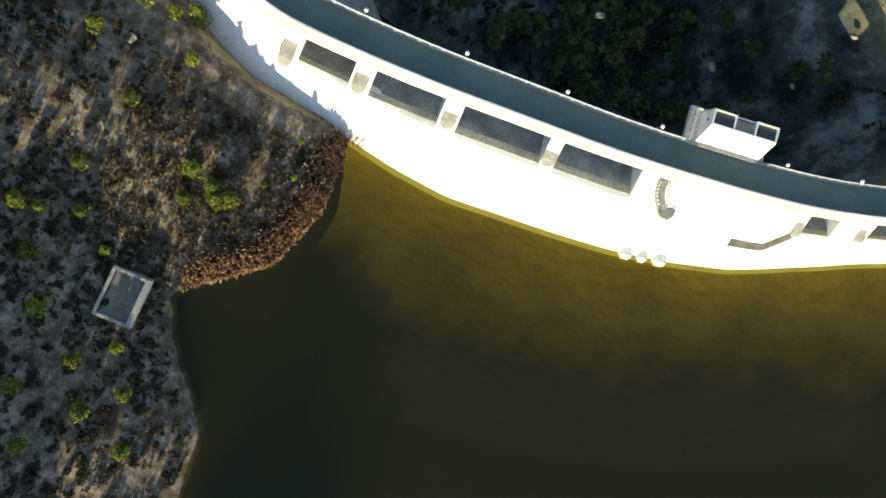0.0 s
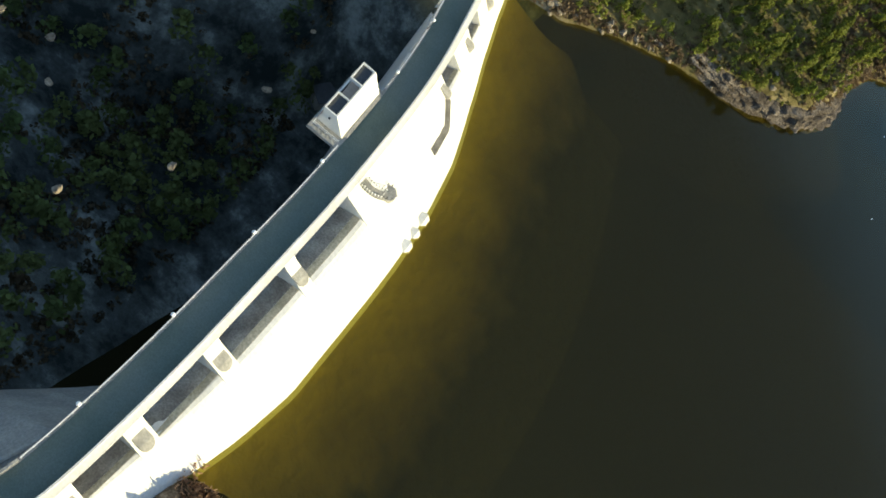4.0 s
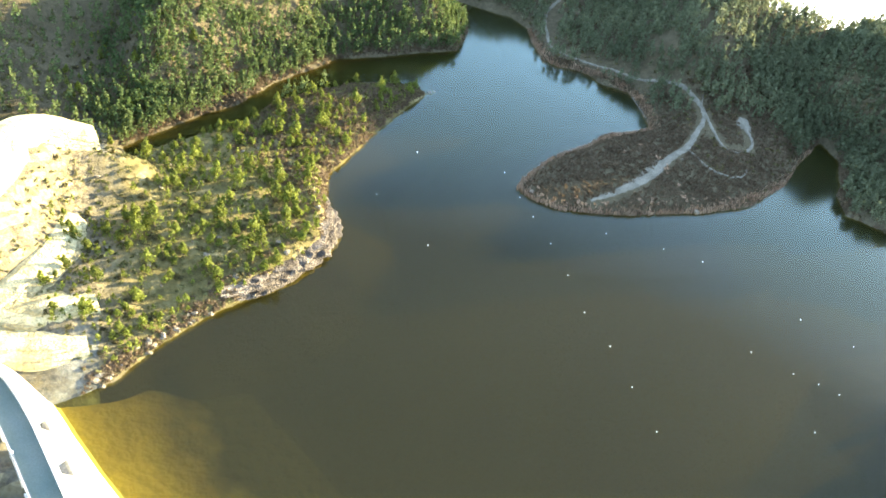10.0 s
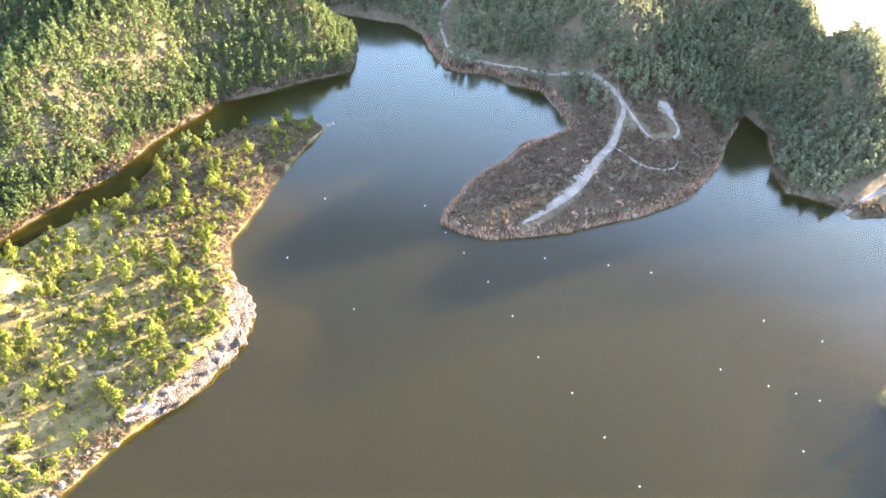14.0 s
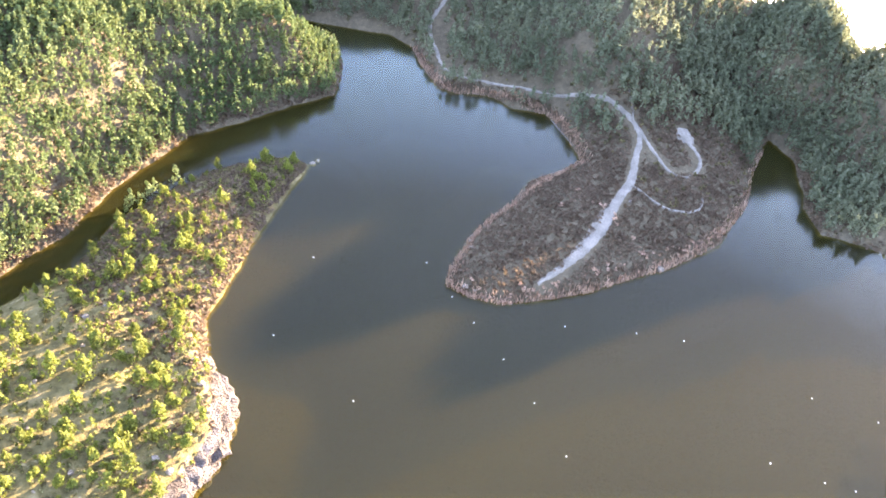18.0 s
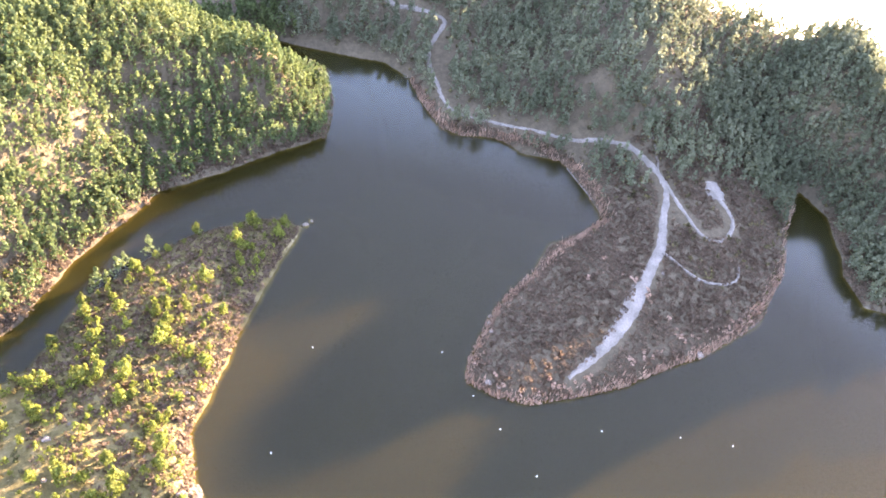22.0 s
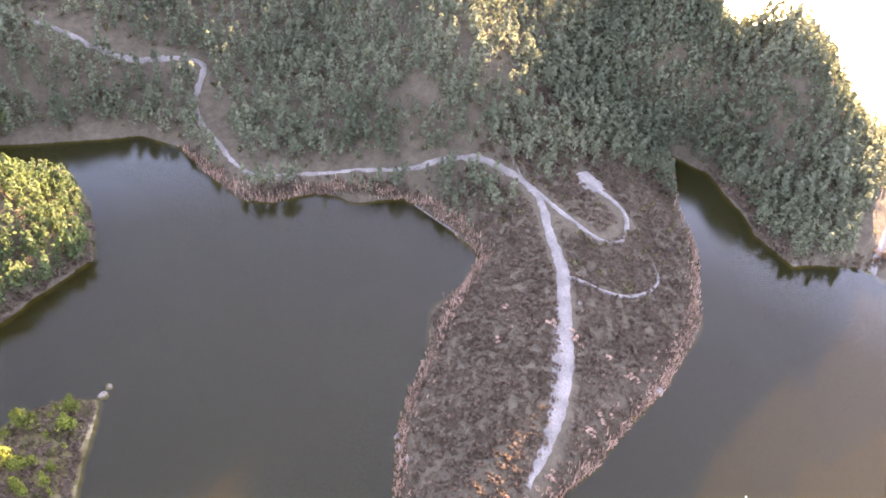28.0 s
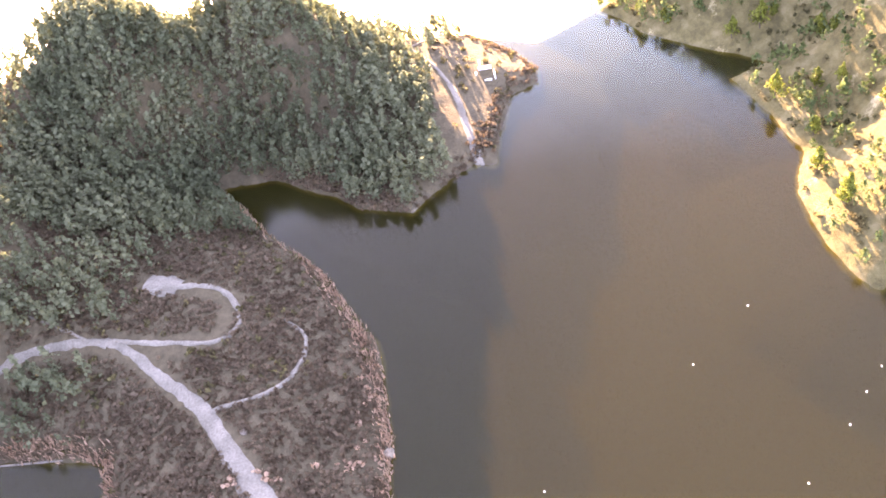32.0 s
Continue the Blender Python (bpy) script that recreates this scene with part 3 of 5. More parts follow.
gx_, gy_ = gq[:, 0], gq[:, 1]
ragged = 6 * wavy(gq, 14, 4, 0.6, 33)
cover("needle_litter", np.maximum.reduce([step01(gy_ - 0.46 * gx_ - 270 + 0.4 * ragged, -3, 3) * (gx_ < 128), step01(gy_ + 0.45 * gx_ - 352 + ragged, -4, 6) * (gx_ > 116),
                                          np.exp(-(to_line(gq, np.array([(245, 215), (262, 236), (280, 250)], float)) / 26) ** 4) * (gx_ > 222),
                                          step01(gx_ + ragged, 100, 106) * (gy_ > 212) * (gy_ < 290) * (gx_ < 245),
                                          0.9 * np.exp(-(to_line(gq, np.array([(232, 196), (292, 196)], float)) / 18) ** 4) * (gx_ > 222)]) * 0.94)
cover("stony_bank", step01(62 - gy_ + ragged, -3, 3) * step01(gx_ + ragged, -12, -4) * 0.85)
cover("dry_grass", (gx_ > 170) * (gy_ < 172) * 0.9 + step01(gx_ + ragged, -22, -4) * step01(gy_ + ragged, 168, 176) * (gx_ < 100) * (gy_ < 305) * step01(268 + 0.46 * gx_ - gy_ + 6 + ragged, -3, 3))
tagged(ground, "dry scrub hillsides with pale rock and bare earth", "ground", kind="structure")
GRID_Z = gz.reshape(len(GY), len(GX))


def ground_at(x, y):
    """The sheet's height, from its own grid."""
    x, y = np.atleast_1d(np.asarray(x, float)), np.atleast_1d(np.asarray(y, float))
    i, j = np.clip(np.searchsorted(GX, x) - 1, 0, len(GX) - 2), np.clip(np.searchsorted(GY, y) - 1, 0, len(GY) - 2)
    u, v = (x - GX[i]) / (GX[i + 1] - GX[i]), (y - GY[j]) / (GY[j + 1] - GY[j])
    a = GRID_Z[j, i] * (1 - u) + GRID_Z[j, i + 1] * u
    b = GRID_Z[j + 1, i] * (1 - u) + GRID_Z[j + 1, i + 1] * u
    return a * (1 - v) + b * v


# the water: where the bed lies low, and a little into the banks
wq, wf = sheet(np.arange(-40, 420, 4.0), np.arange(30, 402, 4.0))
sd_w = np.where(inside(wq, LAKE), 1, -1) * to_line(wq, SHORE)
wet = sd_w[wf].max(1) > -3.5
water = new("water", mesh_np("water", np.c_[wq, np.zeros(len(wq))], wf[wet], WATER))
tagged(water, "olive-brown still reservoir water", "water", kind="structure")

# ---------------------------------------------------------------- the dam
ROAD_Z, ROAD_W = 10.0, 5.2
AXIS_S = np.r_[0, np.cumsum(np.linalg.norm(np.diff(AXIS, axis=0), axis=1))]


def s_of(y):
    """The place along the crest, by the plan's y."""
    return float(np.interp(y, AXIS[:, 1], AXIS_S))


def at(s, u, z):
    """The world place: along the crest, towards the lake, up."""
    x, y = np.interp(s, AXIS_S, AXIS[:, 0]), np.interp(s, AXIS_S, AXIS[:, 1])
    nx, ny = np.interp(s, AXIS_S, AXIS_N[:, 0]), np.interp(s, AXIS_S, AXIS_N[:, 1])
    return Vector((x + nx * u, y + ny * u, z))


def frame_at(s, u, z):
    """A pose with x along the crest, y away from the lake, z up."""
    t, n_ = at(s + 0.5, u, z) - at(s - 0.5, u, z), at(s, 1, z) - at(s, 0, z)
    t.normalize()
    m = Matrix((t, -n_, (0, 0, 1))).transposed().to_4x4()
    return Matrix.Translation(at(s, u, z)) @ m


def loft(s0, s1, profile, step=2.0, closed=True):
    """A cross-section in (u, z), which may depend on s, drawn along the crest."""
    bm, rings = bmesh.new(), []
    count = max(2, int(abs(s1 - s0) / step) + 1)
    for s in np.linspace(s0, s1, count):
        rings.append([bm.verts.new(at(s, u, z)) for u, z in (profile(s) if callable(profile) else profile)])
    k = len(rings[0])
    for a, b in zip(rings, rings[1:]):
        for i in range(k if closed else k - 1):
            j = (i + 1) % k
            bm.faces.new((a[i], a[j], b[j], b[i]))
    if closed:
        bm.faces.new(rings[0][::-1])
        bm.faces.new(rings[-1])
    return bm


def reach(s):
    """How far the sloping face runs out at the water's level."""
    return float(np.interp(s, [s_of(20), s_of(45), s_of(51), s_of(60), s_of(70), s_of(99), s_of(110), s_of(121), s_of(132), s_of(143), s_of(154), s_of(172)], [8, 11, 12.1, 14.2, 15.8, 15.5, 14.8, 13.4, 10.8, 8.9, 7.5, 7.0]))


def solid_profile(s):
    w = reach(s)
    return [(-5.0, 9.1), (-5.0, 5.0), (-7.0, -36), (w + 3, -36), (w + 2, -1.2), (w, 0), (2.1, 7.9), (1.5, 8.6), (1.5, 9.1)]


def bay_profile(s):
    w = reach(s)
    k = (w - 2.1) / 7.9
    return [(-5.2, 1.0), (-7, -36), (w + 3, -36), (w + 2, -1.2), (w, 0), (2.1 + k * 3.7, 4.2),
            (2.1 + k * 3.1, 4.72), (2.1 + k * 2.6, 5.0), (2.1 + k * 2.1, 5.05), (2.1 + k * 1.5, 4.85), (2.1 + k * 0.9, 4.4), (0.2, 2.9), (-1.6, 1.8)]


LEFT_BAYS = [(40.2, 48.6), (52.0, 63.6), (66.8, 81.8), (84.2, 98.2)]
RIGHT_BAYS = [(129.2, 134.6), (141.2, 146.0), (152.6, 156.6), (163.6, 165.4)]
PIER = material("aged light grey concrete", (0.27, 0.26, 0.235), 0.9, 0.3, 0.12, (0.40, 0.385, 0.345), 0.1, fine=8)
LIP = material("water-streaked grey concrete", (0.22, 0.20, 0.175), 0.9, 0.25, 0.25, (0.40, 0.375, 0.33), 0.3, fine=12)
# CREAM paints the sun's fade from the lip's grey back to the white face
CREAM = material("cream half-lit concrete", (0.42, 0.36, 0.24), 0.9, 0.3, 0.2, (0.60, 0.53, 0.38), 0.1, fine=8)
dam = thing("dam", "curved pale concrete dam with spillway bays and a road on its crest", "dam", kind="structure")
dam_end = AXIS_S[-1]
stops = [0.5] + [s_of(v) for pair in LEFT_BAYS + RIGHT_BAYS for v in pair] + [dam_end - 4]
for i, (a, b) in enumerate(zip(stops, stops[1:])):
    if i % 2 == 0:
        part("wall_block", loft(a, b, solid_profile), CONCRETE, dam)
    else:
        part("spillway_block", loft(a, b, bay_profile), CONCRETE, dam)
        k0 = reach((a + b) / 2)
        kk = (k0 - 2.1) / 7.9
        part("spillway_lip", loft(a + 0.05, b - 0.05, [(-1.5, 1.92), (0.2, 2.97), (2.1 + kk * 0.9, 4.47), (2.1 + kk * 1.35, 4.82), (2.1 + kk * 1.35, 4.5), (-1.5, 1.6)]),
             LIP, dam, "grey water-stained back of a spillway lip")
        part("lip_crest", loft(a + 0.05, b - 0.05, [(2.1 + kk * 1.36, 4.82), (2.1 + kk * 1.6, 4.96), (2.1 + kk * 2.1, 5.11), (2.1 + kk * 2.1, 4.8), (2.1 + kk * 1.36, 4.5)]),
             CREAM, dam, "cream crest of a spillway lip, toned as half lit")
        part("bridge_beam", loft(a - 0.3, b + 0.3, [(0.30, 8.3), (1.55, 8.3), (1.55, 9.12), (0.30, 9.12)]), CONCRETE, dam)
# its fade into the murky water is painted by depth
part("submerged_face", loft(s_of(47), s_of(173), lambda s: [(reach(s) - 0.6, -0.15), (reach(s) + 6, -1.9), (reach(s) + 18, -5.0), (reach(s) + 42, -9.3), (reach(s) + 42, -9.9), (reach(s) - 0.6, -1.2)], 3.0), MURKY_FACE, dam, "submerged face dimmed by yellow murky water")
part("road_deck", loft(0.5, dam_end, [(-ROAD_W, 9.12), (1.55, 9.12), (1.55, 9.75), (-ROAD_W, 9.75)]), CONCRETE, dam)
part("roadway", loft(0.5, dam_end, [(-ROAD_W + 0.55, 9.76), (0.15, 9.76), (0.15, 9.88), (-ROAD_W + 0.55, 9.88)]), ASPHALT, dam, "worn grey asphalt roadway")
part("kerb", loft(0.5, dam_end, [(-ROAD_W, 9.76), (-ROAD_W + 0.54, 9.76), (-ROAD_W + 0.54, 10.0), (-ROAD_W, 10.0)]), GREY_CONCRETE, dam)
part("parapet", loft(0.5, dam_end - 6, [(0.16, 9.76), (0.5, 9.76), (0.5, 11.05), (0.16, 11.05)]), CONCRETE, dam, "low pale concrete parapet")


def pier(y, long, wide, top=8.25, lean=0.0):
    """A spillway pier with a rounded nose, running out over the sloping face."""
    s = s_of(y)
    m = frame_at(s, 0, 0)
    nose = [(wide / 2 * math.cos(a), -long + wide / 2 - wide / 2 * math.sin(a)) for a in np.linspace(0, math.pi, 7)]
    outline = [(x, y_) for x, y_ in [(wide / 2, 0.4)] + nose + [(-wide / 2, 0.4)]]
    bm = bmesh.new()
    low = [bm.verts.new(m @ Vector((x, y_ , -2.0))) for x, y_ in outline]
    high = [bm.verts.new(m @ Vector((x, y_, top - 0.9 * max(-y_ - 1.6, 0) ** 1.15 / long ** 0.45))) for x, y_ in outline]
    k_ = len(outline)
    for i in range(k_ // 2):  # the sloping top, strip by strip
        ring = [high[i], high[i + 1], high[k_ - 2 - i], high[k_ - 1 - i]]
        bm.faces.new(list(dict.fromkeys(ring)))
    bm.faces.new(low[::-1])
    for i in range(len(outline)):
        j = (i + 1) % len(outline)
        bm.faces.new((low[i], low[j], high[j], high[i]))
    return bm


for y, long, wide in ((38.4, 6.4, 2.3), (50.2, 5.7, 2.4), (65.2, 5.9, 2.5), (83.0, 6.0, 2.4), (128.2, 5.6, 1.5), (139.6, 5.0, 1.4), (150.6, 4.6, 1.4), (161.8, 4.2, 1.3)):
    part("pier", pier(y, long, wide), PIER, dam, "rounded grey spillway pier")
# the intake's blunt teeth at the waterline
for y, w in ((102.4, 2.4), (105.4, 2.0), (108.6, 2.6)):
    s = s_of(y)
    r0 = reach(s)
    part("intake_block", box((w + 0.7, 4.8, 5.2), frame_at(s, r0 - 1.2, -1.9), 0.9), CONCRETE, dam)
# a stained ramp across the blank face


def on_face(s, drop):
    w = reach(s)
    u = 2.1 + (w - 2.1) * drop / 7.9
    return u, 7.9 - drop


ramp = bmesh.new()
ramp_rows = []
for s, drop in ((s_of(128.0), 2.4), (s_of(124.9), 4.2), (s_of(124.0), 4.5), (s_of(118.4), 4.4)):
    u, z = on_face(s, drop)
    ramp_rows.append([ramp.verts.new(at(s, u + 0.9, z - 0.45)), ramp.verts.new(at(s, u + 0.9, z + 0.10)), ramp.verts.new(at(s, u - 0.5, z + 0.42)), ramp.verts.new(at(s, u - 0.5, z - 0.2))])
for a, b in zip(ramp_rows, ramp_rows[1:]):
    for i in range(4):
        ramp.faces.new((a[i], a[(i + 1) % 4], b[(i + 1) % 4], b[i]))
ramp.faces.new(ramp_rows[0])
ramp.faces.new(ramp_rows[-1][::-1])
part("access_ledge", ramp, STAINED, dam, "stained ledge across the face")


def curved_rail(s0, s1, u, z, name, label, every=2.0, tall=1.05):
    """A steel railing along the crest: posts and two rails."""
    rail = thing(name, label, "railing")
    count = int((s1 - s0) / every)
    for i in range(count + 1):
        s = s0 + (s1 - s0) * i / count
        part("post", box((0.16, 0.16, tall), frame_at(s, u, z + tall / 2)), WHITE_PAINT, rail)
    for h in (tall - 0.04, tall * 0.5):
        part("rail", loft(s0, s1, [(u - 0.07, z + h - 0.05), (u + 0.07, z + h - 0.05), (u + 0.07, z + h + 0.05), (u - 0.07, z + h + 0.05)]), WHITE_PAINT, rail)
    return rail


curved_rail(s_of(38), s_of(102.6), -ROAD_W + 0.2, 10.0, "railing", "pale steel railing along the outer kerb of the dam road")
curved_rail(s_of(118.4), s_of(174), -ROAD_W + 0.2, 10.0, "railing", "pale steel railing along the bend of the dam road")
part("outer_parapet", loft(1.0, s_of(37.6), [(-ROAD_W + 0.02, 10.0), (-ROAD_W + 0.4, 10.0), (-ROAD_W + 0.4, 10.9), (-ROAD_W + 0.02, 10.9)]), GREY_CONCRETE, dam)

# lamps on the outer kerb
lamp = thing("street_lamp", "short dark lamp post with a white globe on the dam's railing", "street lamp", "lamps along the dam road", at(s_of(80), -ROAD_W + 0.15, 10.0))
part("foot", tube((0, 0, -0.02), (0, 0, 0.35), 0.14, 0.11), BLACK_PAINT, lamp)
pole = part("pole", tube((0, 0, 0.3), (0, 0, 3.6), 0.06, 0.045), BLACK_PAINT, lamp)
part("collar", tube((0, 0, 3.55), (0, 0, 3.72), 0.12, 0.16), BLACK_PAINT, pole)
globe = bmesh.new()
bmesh.ops.create_icosphere(globe, subdivisions=2, radius=0.36, matrix=Matrix.Translation((0, 0, 4.02)))
part("globe", globe, OPAL, pole, "white globe")
lamp.matrix_basis = Matrix.Translation(at(s_of(80.4), -ROAD_W + 0.15, 10.0))
for y in (23, 31, 47, 63.6, 97.0, 119.6, 133.5, 146.0, 158.5, 166.0, 174.0):
    copy_thing(lamp, Matrix.Translation(at(s_of(y), -ROAD_W + 0.15, 10.0)))

# the gate house
house = thing("gate_house", "white plastered gate house with two dark flat roof panels", "building")
hs, hl, hd, hz = s_of(110.6), 11.8, 5.2, 4.3
hm = frame_at(hs, -ROAD_W - hd / 2 - 0.1, 10.0)
back_top = 2.55  # the face leans back towards the roof's front edge


def local(x, y, z):
    return hm @ Matrix.Translation((x, y, z))


def cross_wall(x0, x1, outline):
    """A wall across the house: an outline in depth and height, between two places along it."""
    bm = bmesh.new()
    rings = [[bm.verts.new(hm @ Vector((x, y - hd / 2, z))) for y, z in outline] for x in (x0, x1)]
    bm.faces.new(rings[0][::-1])
    bm.faces.new(rings[1])
    for i in range(len(outline)):
        j = (i + 1) % len(outline)
        bm.faces.new((rings[0][i], rings[0][j], rings[1][j], rings[1][i]))
    return bm


part("base_slab", box((hl + 3.2, hd + 0.6, 0.6), local(-0.6, 0.2, -0.35), 0.08), GREY_CONCRETE, house)
for x in (-4.5, 0, 4.5):
    part("bracket", box((0.7, hd - 0.6, 3.2), local(x, -0.3, -2.2), 0.1), GREY_CONCRETE, house)
part("front_wall", cross_wall(-hl / 2, hl / 2, [(0, 0), (back_top, hz), (back_top + 0.28, hz), (0.3, 0)]), PLASTER, house)
part("back_wall", cross_wall(-hl / 2, hl / 2, [(hd - 0.3, 0), (hd - 0.3, hz - 0.9), (hd, hz - 0.9), (hd, 0)]), PLASTER, house)
for sx in (-1, 1):
    e0, e1 = sorted((sx * hl / 2, sx * (hl / 2 - 0.28)))
    end_wall = part("end_wall", cross_wall(e0, e1, [(0.32, 0.01), (back_top + 0.29, hz), (hd - 0.02, hz), (hd - 0.02, 0.01)]), PLASTER, house)
    i0, i1 = sorted((sx * 2.05, sx * 1.80))
    part("inner_wall", cross_wall(i0, i1, [(0.32, 0.01), (back_top + 0.29, hz), (hd - 0.02, hz), (hd - 0.02, 0.01)]), PLASTER, house)
    r0, r1 = sorted((sx * 2.06, sx * (hl / 2 - 0.29)))
    part("roof", cross_wall(r0, r1, [(back_top + 0.1, hz - 0.5), (back_top + 0.1, hz - 0.3), (hd - 0.3, hz - 0.3), (hd - 0.3, hz - 0.5)]), ROOFING, house, "dark bitumen roof panel")
    part("roof_rim", cross_wall(r0, r1, [(hd - 0.28, hz - 0.6), (hd - 0.28, hz), (hd - 0.02, hz), (hd - 0.02, hz - 0.6)]), PLASTER, house)
part("terrace", cross_wall(-1.79, 1.79, [(back_top + 0.1, hz - 0.9), (back_top + 0.1, hz - 0.7), (hd - 0.6, hz - 0.7), (hd - 0.6, hz - 0.9)]), TILE, house, "sunken terrace of faded tiles")
part("doorstep", box((hl - 1.0, 0.7, 0.18), local(0, -hd / 2 - 0.36, 0.06), 0.04), GREY_CONCRETE, house)
part("window", box((0.05, 0.4, 0.6), local(-hl / 2 - 0.02, 0.9, 2.6)), ROOFING, end_wall, "small dark end window")
side = thing("side_rail", "pale steel railing round the gate house's side platform", "railing")
for x, y in ((-hl / 2 - 1.3, -hd / 2), (-hl / 2 - 1.3, -hd / 4), (-hl / 2 - 1.3, 0), (-hl / 2 - 1.3, hd / 4), (-hl / 2 - 1.3, hd / 2), (-hl / 2 - 0.5, hd / 2)):
    part("post", box((0.1, 0.1, 1.05), local(x, y, 0.48)), WHITE_PAINT, side)
for z in (0.55, 1.0):
    part("rail", box((0.08, hd + 0.1, 0.07), local(-hl / 2 - 1.3, 0, z)), WHITE_PAINT, side)
    part("rail", box((1.0, 0.08, 0.07), local(-hl / 2 - 0.85, hd / 2, z)), WHITE_PAINT, side)

# stairs down the face, between two banded rails
stair = thing("face_stair", "concrete stair with black and white railings down the dam's face", "staircase")
st = s_of(102.2)
n_steps = 16
pts_l, pts_r = [], []
for i in range(n_steps):
    f = i / (n_steps - 1)
    s, drop = st + 2.0 * f ** 2, 0.1 + 2.5 * f
    u, z = on_face(s, drop)
    part("step", box((1.5, 0.62, 0.5), frame_at(s, u + 0.1, z + 0.22), 0.03), GREY_CONCRETE, stair)
    pts_l.append(at(s - 0.85, u, z + 0.4))
    pts_r.append(at(s + 0.85, u, z + 0.4))
landing = bmesh.new()
u, z = on_face(st + 3.0, 2.8)
bmesh.ops.create_cone(landing, cap_ends=True, segments=18, radius1=1.5, radius2=1.5, depth=1.6, matrix=Matrix.Translation(at(st + 3.0, u, z - 0.25)))
part("landing", landing, GREY_CONCRETE, stair, "round landing")
for side_pts in (pts_l, pts_r):
    for i, (a, b) in enumerate(zip(side_pts, side_pts[1:])):
        part("rail", tube(a + Vector((0, 0, 0.95)), b + Vector((0, 0, 0.95)), 0.09, sides=6), WHITE_PAINT if i % 2 else BLACK_PAINT, stair)
        if i % 2 == 0:
            part("post", tube(a - Vector((0, 0, 0.3)), a + Vector((0, 0, 0.95)), 0.06, sides=6), WHITE_PAINT, stair)
for a in np.linspace(0.2, 2 * math.pi, 11):
    p = at(st + 3.0, u, z + 0.5) + Vector((1.4 * math.cos(a), 1.4 * math.sin(a), 0))
    part("post", tube(p, p + Vector((0, 0, 1.0)), 0.07, sides=6), WHITE_PAINT if int(a * 4) % 2 else BLACK_PAINT, stair)

# concrete aprons that close the gorge beside the dam
def apron(name, label, a, b, foot_a, foot_b, z0, z1, ribs):
    """A sloping concrete face between a top edge and a foot edge, with raised ribs."""
    slab = thing(name, label, "retaining wall", kind="structure")
    bm = bmesh.new()
    top = [Vector((*a, z1)), Vector((*b, z1))]
    foot = [Vector((*foot_a, z0)), Vector((*foot_b, z0))]
    back_ = (top[0] - foot[0]).cross(top[1] - top[0]).normalized() * 1.2
    ring = [bm.verts.new(v) for v in (top[0], top[1], foot[1], foot[0])]
    rear = [bm.verts.new(v + back_) for v in (top[0], top[1], foot[1], foot[0])]
    bm.faces.new(ring)
    bm.faces.new(rear[::-1])
    for i in range(4):
        j = (i + 1) % 4
        bm.faces.new((ring[j], ring[i], rear[i], rear[j]))
    part("slab", bm, GREY_CONCRETE, slab)
    for i in range(ribs):
        f = (i + 0.5) / ribs
        p, q = top[0].lerp(top[1], f), foot[0].lerp(foot[1], f)
        part("rib", tube(p, q, 0.22, sides=5), GREY_CONCRETE, slab)
    part("coping", tube(top[0], top[1], 0.4, sides=6), GREY_CONCRETE, slab)
    return slab


apron("wing_wall", "grey ribbed concrete apron on the near side of the gorge", (-10.1, 43), (-15.0, 18), (-11.6, 60), (-42, 30), -24, 9.0, 9)
apron("wing_wall", "pale concrete retaining wall at the far end of the dam", (-44.4, 169.2), (-55, 167), (-42.0, 163), (-52.0, 161), -9.0, 9.6, 4)

# ---------------------------------------------------------------- tracks
def ribbon(points, widths, mat, lift=0.10, crown=0.0):
    """A track draped over the ground."""
    line = spline(points, 1.2)
    wide = np.interp(np.linspace(0, 1, len(line)), np.linspace(0, 1, len(widths)), widths)
    t = np.gradient(line, axis=0)
    t /= np.linalg.norm(t, axis=1)[:, None]
    nrm = np.stack([-t[:, 1], t[:, 0]], 1)
    rng = np.random.RandomState(len(points))
    rows_ = []
    for f in (-0.5, -0.28, 0, 0.28, 0.5):
        jitter = rng.uniform(-0.25, 0.25, len(line)) if abs(f) == 0.5 else 0
        p = line + nrm * (f * wide + jitter)[:, None]
        rows_.append(np.c_[p, ground_at(p[:, 0], p[:, 1]) + lift * (1.0 if abs(f) < 0.5 else 0.1)])
    v = np.stack(rows_, 1)
    k_, m_ = v.shape[:2]
    i = np.arange(k_ * m_).reshape(k_, m_)
    faces = np.stack([i[:-1, :-1], i[:-1, 1:], i[1:, 1:], i[1:, :-1]], -1).reshape(-1, 4)
    return mesh_np("track", v.reshape(-1, 3), faces, mat, True)


def track(points, widths, label, lift=0.22):
    tagged(new("track", ribbon(points, widths, TRACK, lift)), label, "track", kind="structure")


track([(143, 390), (155, 374), (171, 361), (161, 352), (156, 337), (154, 322), (166, 311), (177, 300), (189, 288), (194, 275), (193, 266), (184, 256), (176, 248),
       (165, 241), (150, 231.5), (138, 226.4), (128, 224.2)], [1.0, 1.1, 1.3, 1.5, 1.5, 1.1, 0.9, 1.0, 1.1, 1.3, 1.5, 1.8, 2.3, 3.2, 4.8, 2.8, 1.2],
      "pale gravel track along the shore and out over the headland")
track([(194, 267), (192, 257), (190, 247), (194, 243.5), (201, 245.5), (205.5, 251), (206, 257)], [1.2, 1.1, 1.0, 1.1, 1.1, 1.2, 1.8], "pale gravel loop track on the headland", 0.28)
track([(205.5, 256.5), (206.6, 259.5), (208, 263)], [4.6, 6.2, 4.0], "pale gravel turning place at the loop's end", 0.34)
track([(175, 246), (176.5, 238), (181, 232.5), (189, 231), (194, 235)], [1.1, 0.9, 0.8, 0.8, 0.6], "faint earth track across the headland", 0.34)
